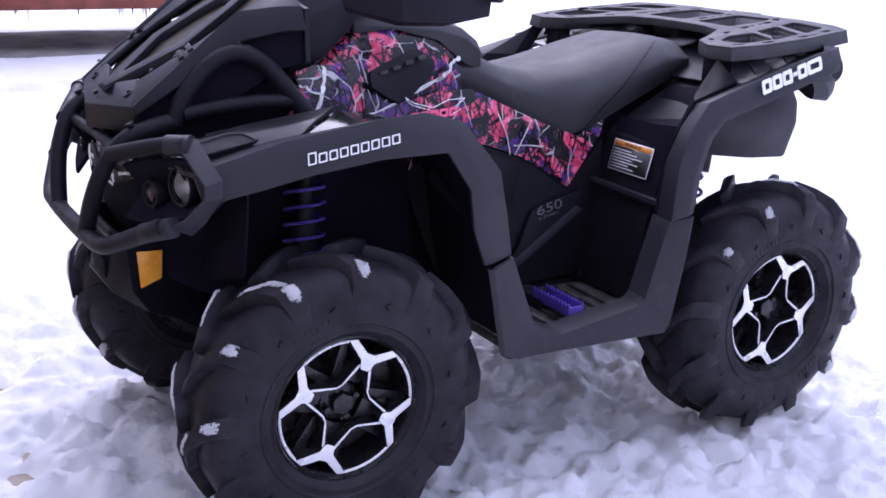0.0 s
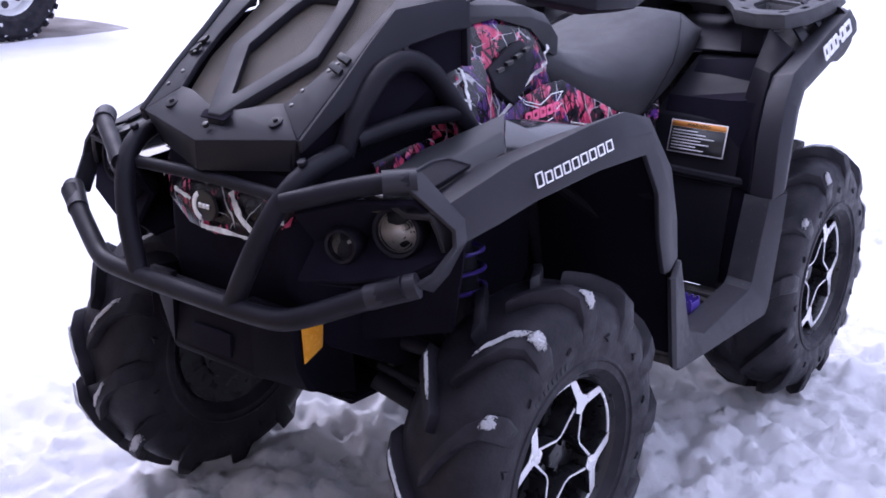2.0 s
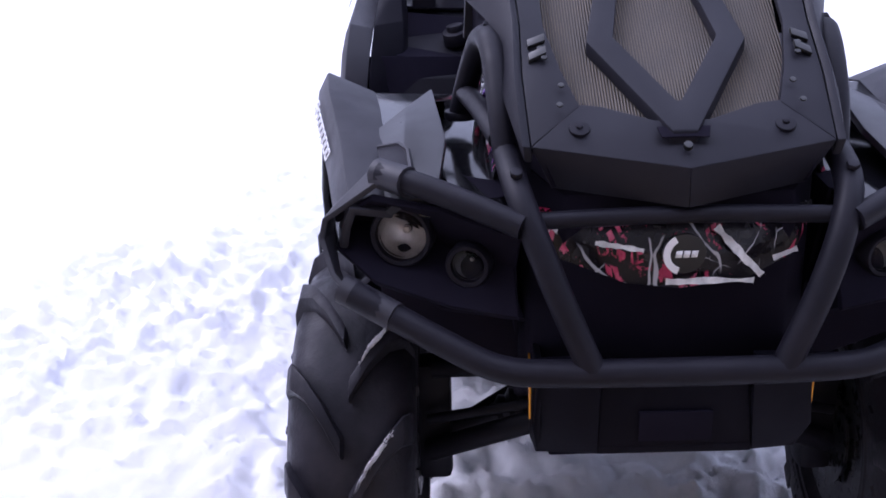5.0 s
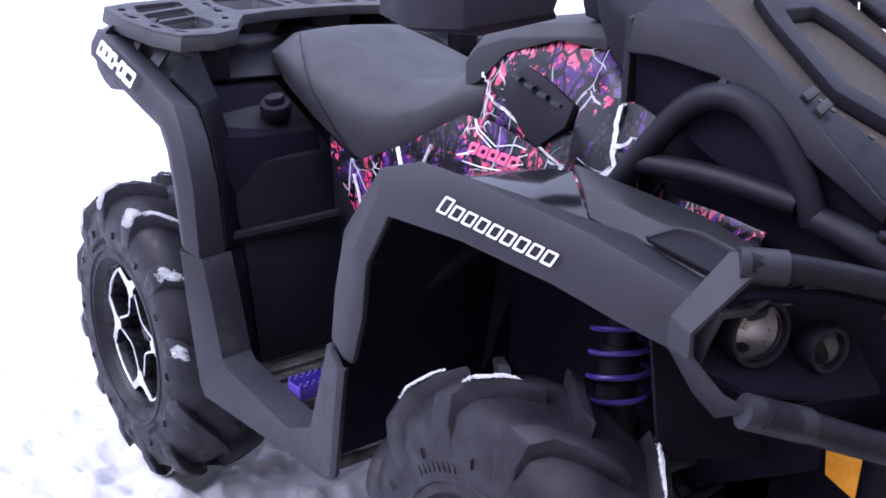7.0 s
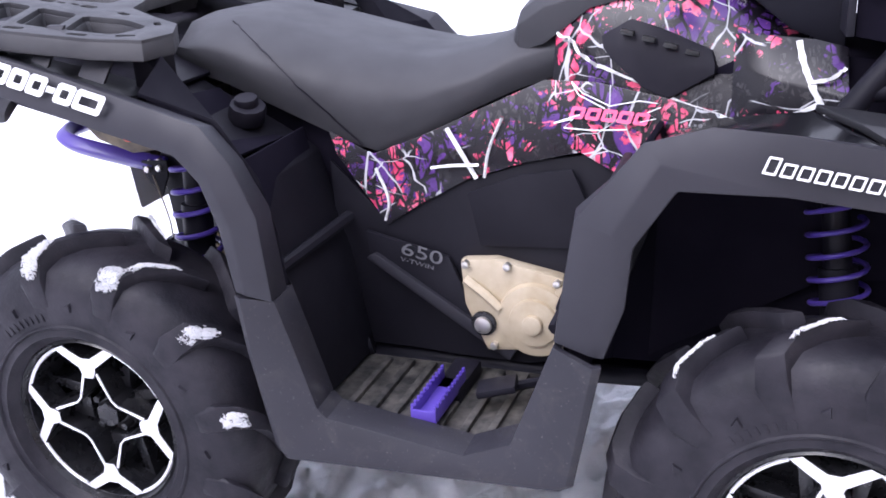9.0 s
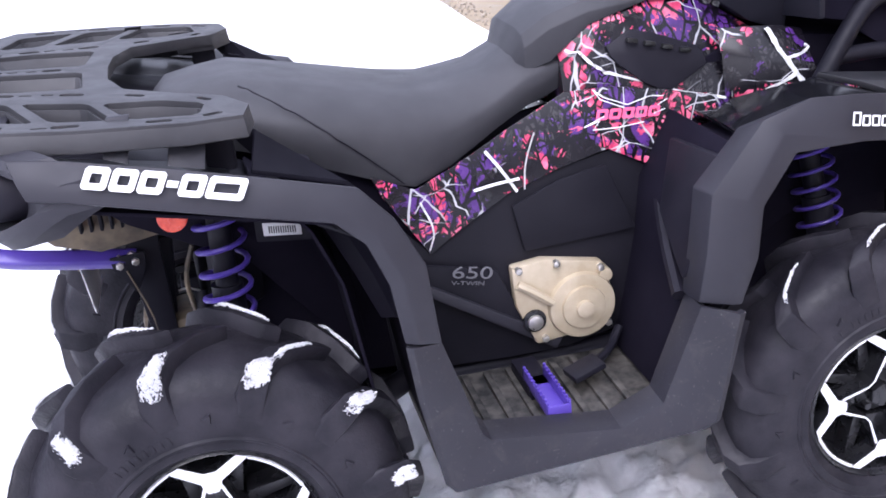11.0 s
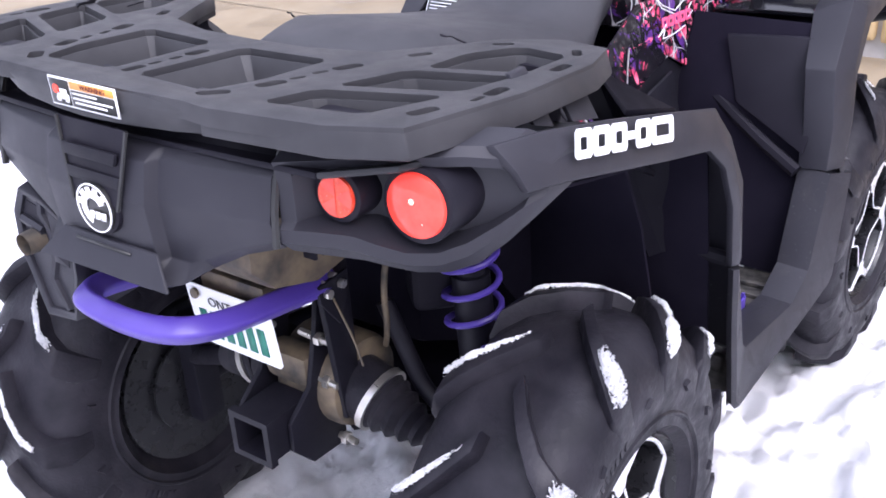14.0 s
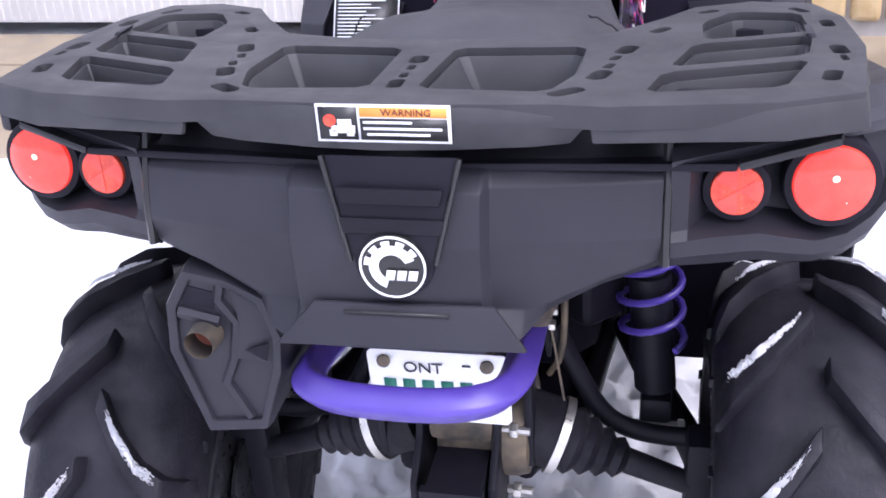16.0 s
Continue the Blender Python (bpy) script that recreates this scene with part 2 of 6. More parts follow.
def make_concrete():
    m, t, p = mat_nodes("weathered_concrete")
    tone = ramp(t, noise_tex(t, 1.3, 7, 0.65), [(0.3, (0.22, 0.175, 0.115)), (0.5, (0.29, 0.235, 0.160)), (0.7, (0.34, 0.285, 0.205))])
    wet = ramp(t, noise_tex(t, 2.7, 5, 0.6, 0.6), [(0.5, 0.0), (0.62, 0.55)])
    t.links.new(mixed(t, wet, tone, (0.17, 0.14, 0.10)), p.inputs["Base Color"])
    t.links.new(ramp(t, noise_tex(t, 2.7, 5, 0.6, 0.6), [(0.5, 0.8), (0.62, 0.45)]), p.inputs["Roughness"])
    bump(t, p, noise_tex(t, 90, 6, 0.7), 0.4, 0.004)
    return m


concrete = make_concrete()
gravel_mat = surface("brown_gravel", (0.16, 0.13, 0.10), (0.42, 0.37, 0.30), (0.7, 0.9), scale=30, grain=200, bumps=0.4)
stone_tan = surface("tan_stone", (0.44, 0.30, 0.13), (0.60, 0.46, 0.26), (0.6, 0.8), scale=5, grain=60, bumps=0.5, depth=0.004)
mortar = surface("grey_mortar", (0.38, 0.35, 0.31), (0.48, 0.45, 0.41), (0.7, 0.9), scale=6, grain=90, bumps=0.5, depth=0.004)
door_white = surface("white_door_enamel", (0.62, 0.60, 0.57), (0.70, 0.68, 0.65), (0.35, 0.5), scale=3, bumps=0.05)
truck_paint = surface("red_vehicle_paint", (0.22, 0.03, 0.022), (0.30, 0.045, 0.03), (0.25, 0.45), scale=3, grain=60, bumps=0.1)
roof_felt = surface("dark_roof_felt", (0.04, 0.04, 0.042), (0.06, 0.06, 0.062), (0.7, 0.9), scale=3, grain=90, bumps=0.4)
# soil tone with the truck's shadow already in it
shadowed_ground = surface("bare_ground_in_shadow", (0.13, 0.12, 0.115), (0.30, 0.285, 0.275), (0.5, 0.8), scale=1.6, grain=30, bumps=0.6, depth=0.02)
rut_snow = surface("packed_rut_snow", (0.56, 0.55, 0.56), (0.80, 0.80, 0.81), (0.6, 0.8), scale=2.2, grain=25, bumps=0.6, depth=0.02)
steel_wheel = surface("silver_wheel_paint", (0.62, 0.62, 0.63), (0.72, 0.72, 0.72), (0.3, 0.45), metal=0.4, scale=12, bumps=0.05)
clear_white = surface("frosted_ice", (0.80, 0.82, 0.85), (0.86, 0.87, 0.9), (0.15, 0.3), scale=20, bumps=0.0)



def make_mesh_grille():
    m, t, p = mat_nodes("radiator_fins")
    w = node(t, "ShaderNodeTexWave", Scale=80.0, Distortion=0.6)
    w.bands_direction = 'Y'
    t.links.new(coords(t), w.inputs["Vector"])
    c = mixed(t, w.outputs["Fac"], (0.014, 0.011, 0.009), (0.105, 0.080, 0.052))
    d = ramp(t, noise_tex(t, 14, 4), [(0.4, 0.0), (0.7, 0.6)])
    t.links.new(mixed(t, d, c, (0.036, 0.030, 0.025)), p.inputs["Base Color"])
    p.inputs["Roughness"].default_value = 0.6
    bump(t, p, w.outputs["Fac"], 0.6, 0.002)
    return m


fins = make_mesh_grille()


# ---- mesh helpers ----
def link(name, bm, material, parent=None, label="", smooth=None):
    if smooth is not None:
        for f in bm.faces:
            f.smooth = True
        for e in bm.edges:
            if len(e.link_faces) == 2 and e.calc_face_angle(0) > radians(smooth):
                e.smooth = False
    me = bpy.data.meshes.new(name)
    bm.to_mesh(me)
    bm.free()
    me.materials.append(material)
    ob = new(name, me)
    if parent:
        ob.parent = parent
    if label:
        ob["label"] = label
    return ob


def part(name, bm, material, parent, label="", smooth=35):
    return link(name, bm, material, parent, label, smooth)


def raw(verts, faces):
    bm = bmesh.new()
    vs = [bm.verts.new(v) for v in verts]
    for f in faces:
        try:
            bm.faces.new([vs[i] for i in f])
        except ValueError:
            pass
    bmesh.ops.recalc_face_normals(bm, faces=bm.faces)
    return bm


def soften(bm, width, segments=2, angle=25):
    edges = [e for e in bm.edges if len(e.link_faces) == 2 and e.calc_face_angle(0) > radians(angle)]
    if edges and width:
        bmesh.ops.bevel(bm, geom=edges, offset=width, segments=segments, profile=0.6, affect='EDGES', clamp_overlap=True)
    return bm


def box(cx, cy, cz, sx, sy, sz, bevel=0.004, turn=None):
    bm = bmesh.new()
    bmesh.ops.create_cube(bm, size=1.0, matrix=Matrix.Diagonal((sx, sy, sz, 1)))
    soften(bm, min(bevel, min(sx, sy, sz) * 0.45))
    m = Matrix.Translation((cx, cy, cz))
    if turn:
        m = m @ pose(0, 0, 0, *turn)
    bm.transform(m)
    return bm


def grid(rows, close=False):
    """Faces between rows of equally many points."""
    n = len(rows[0])
    verts = [p for r in rows for p in r]
    faces = []
    for i in range(len(rows) - 1):
        for j in range(n if close else n - 1):
            k = (j + 1) % n
            faces.append((i * n + j, i * n + k, (i + 1) * n + k, (i + 1) * n + j))
    return verts, faces


def sheet(rows, thick, bevel=0.004, segments=2, angle=25):
    """A shell through rows of points, thick to the side away from the machine's middle."""
    bm = raw(*grid(rows))
    bm.normal_update()
    bmesh.ops.solidify(bm, geom=bm.faces[:], thickness=thick)
    bmesh.ops.recalc_face_normals(bm, faces=bm.faces)
    return soften(bm, bevel, segments, angle)


def slab(outline, depth, bevel=0.003, angle=25):
    """A flat piece: a closed outline of points, pushed by the vector depth."""
    n = len(outline)
    d = Vector(depth)
    verts = [Vector(p) for p in outline] + [Vector(p) + d for p in outline]
    faces = [tuple(range(n)), tuple(range(2 * n - 1, n - 1, -1))] + [(i, (i + 1) % n, n + (i + 1) % n, n + i) for i in range(n)]
    return soften(raw(verts, faces), bevel, 2, angle)


def loft(rings, caps=True):
    verts, faces = grid(rings, True)
    n = len(rings[0])
    if caps:
        faces += [tuple(range(n - 1, -1, -1)), tuple(range(len(verts) - n, len(verts)))]
    return raw(verts, faces)


def rounded(points, times=2, closed=False):
    pts = [Vector(p) for p in points]
    for _ in range(times):
        out = [] if closed else [pts[0]]
        for i in range(len(pts) if closed else len(pts) - 1):
            a, b = pts[i], pts[(i + 1) % len(pts)]
            out += [a.lerp(b, 0.25), a.lerp(b, 0.75)]
        if not closed:
            out.append(pts[-1])
        pts = out
    return pts


def tube(points, radius, times=2, sides=12, closed=False, squash=1.0, power=1.0):
    pts = rounded(points, times, closed) if times else [Vector(p) for p in points]
    n = len(pts)
    rings = []
    normal = None
    for i, p in enumerate(pts):
        a = pts[i - 1] if (i or closed) else p
        b = pts[(i + 1) % n] if (i < n - 1 or closed) else p
        way = (b - a).normalized()
        if normal is None:
            normal = way.orthogonal().normalized()
        normal = (normal - way * normal.dot(way)).normalized()
        other = way.cross(normal)
        ring = []
        for k in range(sides):
            c, s = math.cos(2 * math.pi * k / sides), math.sin(2 * math.pi * k / sides)
            c, s = math.copysign(abs(c) ** power, c), math.copysign(abs(s) ** power, s)
            ring.append(p + radius * (c * normal + squash * s * other))
        rings.append(ring)
    if closed:
        rings.append(rings[0])
    return loft(rings, not closed)


def revolve(profile, sides=48, axis='y'):
    """Profile of (along, radius) turned round the y axis."""
    rings = []
    for k in range(sides):
        a = 2 * math.pi * k / sides
        rings.append([(r * math.cos(a), y, r * math.sin(a)) for y, r in profile])
    rings.append(rings[0])
    bm = raw(*grid(rings))
    bmesh.ops.remove_doubles(bm, verts=bm.verts, dist=1e-5)
    bmesh.ops.recalc_face_normals(bm, faces=bm.faces)
    return bm


def disc(centre, way, radius, depth, sides=32, bevel=0.002):
    bm = bmesh.new()
    bmesh.ops.create_cone(bm, cap_ends=True, segments=sides, radius1=radius, radius2=radius, depth=depth)
    soften(bm, min(bevel, depth * 0.45), 2, 60)
    q = Vector(way).to_track_quat('Z', 'Y')
    bm.transform(Matrix.Translation(centre) @ q.to_matrix().to_4x4())
    return bm


def merge(*parts):
    out = parts[0]
    for b in parts[1:]:
        me = bpy.data.meshes.new("t")
        b.to_mesh(me)
        b.free()
        out.from_mesh(me)
        bpy.data.meshes.remove(me)
    return out


def flip(points, s):
    return [(p[0], p[1] * s, p[2]) for p in points]


def lettering(name, text, size, m, material, parent, label=""):
    """Words in the built-in font, laid on a surface by the matrix m."""
    cu = bpy.data.curves.new(name, 'FONT')
    cu.body, cu.size, cu.align_x, cu.align_y, cu.extrude = text, size, 'CENTER', 'CENTER', 0.0004
    tmp = bpy.data.objects.new("tmp_text", cu)
    me = bpy.data.meshes.new_from_object(tmp)
    bpy.data.objects.remove(tmp)
    me.transform(m)
    me.materials.append(material)
    ob = new(name, me)
    ob.parent = parent
    if label:
        ob["label"] = label
    return ob


def frame_on(origin, right, up):
    """A matrix whose x runs along right and y along up, at origin."""
    r = Vector(right).normalized()
    u = Vector(up)
    u = (u - r * u.dot(r)).normalized()
    w = r.cross(u)
    return Matrix(((r.x, u.x, w.x, origin[0]), (r.y, u.y, w.y, origin[1]), (r.z, u.z, w.z, origin[2]), (0, 0, 0, 1)))


def bars(boxes, thick=0.0012, slant=0.0):
    """Flat bars (x, y, width, height) in a plane, slanted like italic letters."""
    bm = bmesh.new()
    for x, y, w, h in boxes:
        q = [(x, y), (x + w, y), (x + w, y + h), (x, y + h)]
        vs = [bm.verts.new((a + slant * b, b, z)) for z in (0, thick) for a, b in q]
        for f in ((3, 2, 1, 0), (4, 5, 6, 7), (0, 1, 5, 4), (1, 2, 6, 5), (2, 3, 7, 6), (3, 0, 4, 7)):
            bm.faces.new([vs[i] for i in f])
    return bm


def transformed(bm, m):
    bm.transform(m)
    return bm


# ---- ground, apron and road ----
def snow_height(x, y):
    p = Vector((x, y, 0))
    h = 0.018 * noise.noise(p * 0.9) + 0.010 * noise.noise(p * 2.3 + Vector((5, 1, 0)))
    if abs(x) < 7 and abs(y) < 7:
        trod = max(0.0, min(1.0, 0.14 + 0.5 * math.exp(-((x + 0.6) ** 2 / 0.9 + (y - 1.1) ** 2 / 0.6)) + 0.6 * math.exp(-((x + 0.2) ** 2 / 1.6 + (y + 1.3) ** 2 / 0.7)) + 1.5 * noise.noise(p * 0.75 + Vector((2.2, 7.1, 3)))))
        under = max(0.0, min(1.0, 1.6 - math.hypot(x / 1.35, (y - 0.1) / 0.95) ** 3))
        trod = max(trod, under)
        c = noise.voronoi(p * 9.5 + 0.55 * noise.noise_vector(p * 6.0), distance_metric='DISTANCE')[0][0]
        d = noise.voronoi(p * 22.0 + 0.5 * noise.noise_vector(p * 12.0), distance_metric='DISTANCE')[0][0]
        h += trod * (0.070 * (c - 0.45) + 0.034 * (d - 0.45) + 0.030 * noise.noise(p * 14.0) + 0.022 * noise.noise(p * 36.0))
        h -= 0.012 * under
    return h


def axis_steps(low, high, fine, far):
    out = list(np.arange(low, high + 1e-6, fine))
    step, a, b = fine, low, high
    while b < far:
        step *= 1.22
        a, b = a - step, b + step
        out = [a] + out + [b]
    return out


def build_ground():
    xs, ys = axis_steps(-2.3, 1.7, 0.016, 600), axis_steps(-2.3, 2.4, 0.016, 600)
    verts = []
    for x in xs:
        for y in ys:
            z = snow_height(x, y)
            edge = 1.36 + 0.08 * noise.noise(Vector((0, y * 1.3, 4))) + 0.05 * noise.noise(Vector((0, y * 6, 9)))
            if x > edge and x < 60:
                z = min(z, 0.01) - 0.09 * min(1.0, (x - edge) / 0.12)
            verts.append((x, y, z))
    n = len(ys)
    faces = [(i * n + j, (i + 1) * n + j, (i + 1) * n + j + 1, i * n + j + 1) for i in range(len(xs) - 1) for j in range(n - 1)]
    me = bpy.data.meshes.new("ground")
    me.from_pydata(verts, [], faces)
    me.polygons.foreach_set("use_smooth", [True] * len(faces))
    me.materials.append(snow)
    tagged(new("ground", me), "trodden white snow covering the yard", "snow", kind="structure")


build_ground()

# concrete apron in front of the building, with a lip of a second slab
tagged(link("pavement", slab([(1.12, -9, -0.12), (2.54, -9, -0.12), (2.54, 12, -0.12), (1.12, 12, -0.12)], (0, 0, 0.095), 0.006), concrete),
       "weathered tan concrete apron with wet patches", "concrete apron", kind="structure")
tagged(link("pavement_upper", slab([(2.552, -9, -0.12), (3.06, -9, -0.12), (3.06, 12, -0.12), (2.552, 12, -0.12)], (0, 0, 0.10), 0.008), concrete),
       "tan concrete threshold slab along the building", "concrete slab", kind="structure")


def build_gravel():
    rng = random.Random(4)
    bm = bmesh.new()
    for _ in range(650):
        y = rng.choice((rng.uniform(-2.5, 0.7), rng.uniform(2.6, 7.5)))
        x = 1.46 + 0.08 * noise.noise(Vector((0, y * 1.3, 4))) + rng.gauss(0.04, 0.07)
        r = rng.uniform(0.004, 0.016)
        m = Matrix.Translation((x, y, -0.024 + r * 0.4)) @ Euler((rng.random() * 6, rng.random() * 6, rng.random() * 6)).to_matrix().to_4x4() @ Matrix.Diagonal((r * rng.uniform(0.7, 1.4), r, r * 0.7, 1))
        bmesh.ops.create_icosphere(bm, subdivisions=1, radius=1.0, matrix=m)
    tagged(link("gravel", bm, gravel_mat, smooth=60), "loose brown gravel and dirt along the snow edge", "gravel", kind="stuff")


build_gravel()

# bare ground darkened with the truck's shadow, and a packed wheel rut in the snow
def ground_strip(name, x0, x1, ys, material, label, category):
    rows = []
    for y in ys:
        edge = abs(y - (ys[0] + ys[-1]) / 2) / (ys[0] - ys[-1]) * 2
        rows.append([(x, y + 0.16 * noise.noise(Vector((x * 0.7, y, 0))) + 0.07 * noise.noise(Vector((x * 2.4, y, 0))), 0.030 - 0.05 * abs(edge) ** 6 + 0.012 * noise.noise(Vector((x * 0.8, y * 3, 2)))) for x in np.arange(x0, x1, 0.25)])
    bm = raw(*grid(rows))
    for f in bm.faces:
        if f.normal.z < 0:
            f.normal_flip()
    tagged(link(name, bm, material, smooth=60), label, category, kind="structure")


ground_strip("road", -4.3, 14.0, (-7.35, -7.5, -7.8, -8.2, -8.6, -8.9, -9.1, -9.25), shadowed_ground, "bare ground under the parked truck, its shadow darkened into the colour", "ground")
ground_strip("road_rut", -2.2, 14.0, (-5.50, -5.58, -5.75, -5.92, -6.0), rut_snow, "packed grey wheel rut in the snow", "track")


# ---- building behind the apron ----
def build_house():
    house = tagged(new("garage_building"), "garage front with white doors and tan stone base", "building")
    house.location = (3.0, 0, 0)
    def put(name, bm, material, label="", smooth=35):
        bm.transform(Matrix.Translation((-3.0, 0, 0)))
        return part(name, bm, material, house, label, smooth)
    def stone_field(y0, y1):
        # upper wall is unseen, made tall to keep skylight off the bike's front
        wall = put("wall", box(3.26, (y0 + y1) / 2, 1.85, 0.20, y1 - y0, 3.9), mortar, "stone-faced garage wall")
        rng = random.Random(int(y0 * 10))
        z = 0.0
        while z < 0.9:
            h = rng.uniform(0.11, 0.20)
            y = y0
            while y < y1 - 0.05:
                w = min(rng.uniform(0.14, 0.36), y1 - y)
                if w > 0.06:
                    st = box(3.16, y + w / 2, z + h / 2 + 0.012, 0.07, w - 0.022, h - 0.022, 0.028)
                    for v in st.verts:
                        v.co += 0.008 * noise.noise_vector(v.co * 9)
                    st.transform(Matrix.Translation((-3.0, 0, 0)))
                    ob = part("stone", st, stone_tan, wall, "", 60)
                y += w
            z += h
    stone_field(-2.6, 0.45)
    stone_field(3.62, 4.42)
    put("wall", box(3.26, -5.9, 1.85, 0.20, 6.6, 3.9), mortar, "stone-faced garage wall")
    put("wall", box(3.26, 9.6, 1.85, 0.20, 4.4, 3.9), mortar, "stone-faced garage wall")
    for y0, y1 in ((0.45, 3.62), (4.42, 7.4)):
        for k in range(5):
            m = (y0 + y1) / 2
            ribs = [box(3.185, y0 + 0.05 + (j + 0.5) * (y1 - y0 - 0.1) / 60, 0.245 + 0.49 * k, 0.012, 0.022, 0.46, 0.004) for j in range(60)]
            panel = put("door_panel", box(3.21, m, 0.245 + 0.49 * k, 0.05, y1 - y0 - 0.02, 0.482, 0.010), door_white, "white ribbed garage door panel")
            fluting = merge(*ribs)
            fluting.transform(Matrix.Translation((-3.0, 0, 0)))
            tagged(part("fluting", fluting, door_white, panel), kind="stuff")
    # unseen pieces above the doors, raised with the walls to block sky
    for y0, y1 in ((0.45, 3.62), (4.42, 7.4)):
        put("unseen_lintel", box(3.26, (y0 + y1) / 2, 3.125, 0.20, y1 - y0, 1.35), mortar)
    put("unseen_roof", slab([(2.8, -9.5, 3.82), (2.8, 12.2, 3.82), (7, 12.2, 5.6), (7, -9.5, 5.6)], (0, 0, 0.12)), roof_felt)
    put("wall", box(5.0, -9.1, 1.95, 3.3, 0.2, 3.9), mortar)
    put("wall", box(5.0, 11.7, 1.95, 3.3, 0.2, 3.9), mortar)
    put("wall", box(6.8, 1.2, 2.7, 0.2, 20.6, 5.4), mortar)


build_house()

# ---- the quad bike ----
bike = tagged(new("quad_bike"), "black quad bike with pink camouflage panels and purple trim, on snow", "quad bike")
HUB_Z, AXLE_X, HUB_Y = 0.336, 0.632, 0.447


# steps along a lug, from the tread's middle to the sidewall: side, drop, lag round the wheel, half width
LUG_PATH = ((0.006, -0.003, 0.0, 0.026), (0.040, -0.003, 0.150, 0.026), (0.074, -0.007, 0.270, 0.028), (0.099, -0.021, 0.345, 0.036), (0.112, -0.048, 0.365, 0.040), (0.117, -0.082, 0.345, 0.032))
TYRE_R = 0.322


def lug_ring(i, a0, s, hand, wide=1.0, extra=0.0, R=TYRE_R):
    y, dr0, off, half = LUG_PATH[i]
    r = R + dr0
    rise = (0.030, 0.031, 0.031, 0.027, 0.015, 0.003)[i] + extra
    out = (0, 0, 0.001, 0.005, 0.006, 0.003)[i] + extra * (0, 0, 0.3, 0.7, 1, 1)[i]
    w = half * 0.70 / r * wide
    ring = []
    for dr, da, dy in ((-0.012, -w, -0.004), (rise, -w * 0.80, out), (rise, w * 0.80, out), (-0.012, w, -0.004)):
        a = a0 + hand * (off + da)
        ring.append(((r + dr) * math.cos(a), s * (y + dy), (r + dr) * math.sin(a)))
    return ring


def carcass_mesh(R=TYRE_R, W=0.114, rim=0.168):
    profile = [(-0.085, rim - 0.01), (-0.100, rim + 0.004), (-0.112, rim + 0.014), (-0.116, rim + 0.016), (-0.114, rim + 0.024), (-W - 0.006, rim + 0.065), (-W - 0.003, R - 0.055), (-W + 0.014, R - 0.022), (-W + 0.040, R - 0.006), (-0.045, R), (0.045, R),
               (W - 0.040, R - 0.006), (W - 0.014, R - 0.022), (W + 0.003, R - 0.055), (W + 0.006, rim + 0.065), (0.114, rim + 0.024), (0.116, rim + 0.016), (0.112, rim + 0.014), (0.100, rim + 0.004), (0.085, rim - 0.01)]
    pieces = [revolve(profile, 72)]
    # a moulding ring and short raised bars of the sidewall lettering
    for s in (1, -1):
        pieces.append(revolve([(s * (W + .001), rim + .030), (s * (W + .0055), rim + .033), (s * (W + .0055), rim + .036), (s * (W + .002), rim + .039)], 56))
        for k in range(14):
            b = 0.9 + k * 0.062 + (math.pi * .8 if k > 7 else 0)
            bar = box(0, 0, 0, .015, .0022, .006, .0005)
            bar.transform(Matrix.Translation(((rim + .055) * math.cos(b), s * (W + .0052), (rim + .055) * math.sin(b))) @ Euler((0, -b, 0)).to_matrix().to_4x4())
            pieces.append(bar)
    return merge(*pieces)


def lug_mesh(s, hand, R=TYRE_R, W=0.114):
    """One curved tread lug with its sidewall wedge, at angle nought."""
    lug = soften(loft([lug_ring(i, 0, s, hand) for i in range(6)]), 0.005, 2, 35)
    c = hand * 0.62
    m = Matrix.Translation(((R - 0.078) * math.cos(c), s * (W + 0.003), (R - 0.078) * math.sin(c))) @ Euler((0, -c, 0)).to_matrix().to_4x4()
    wedge = bmesh.new()
    bmesh.ops.create_cone(wedge, cap_ends=True, segments=3, radius1=0.014, radius2=0.008, depth=0.014, matrix=m @ Euler((math.pi / 2 * -s, 0, 0)).to_matrix().to_4x4())
    return merge(lug, wedge)


def lug_point(f, v, angle, s, hand, extra):
    """A point on a lug's crown: f along its steps, v across from -1 to 1."""
    i = max(0, min(4, int(f)))
    t = f - i
    out = []
    for ring in (lug_ring(i, angle, s, hand, 1.0, extra), lug_ring(i + 1, angle, s, hand, 1.0, extra)):
        a, b = Vector(ring[1]), Vector(ring[2])
        out.append(a.lerp(b, (v + 1) / 2))
    return out[0].lerp(out[1], t)


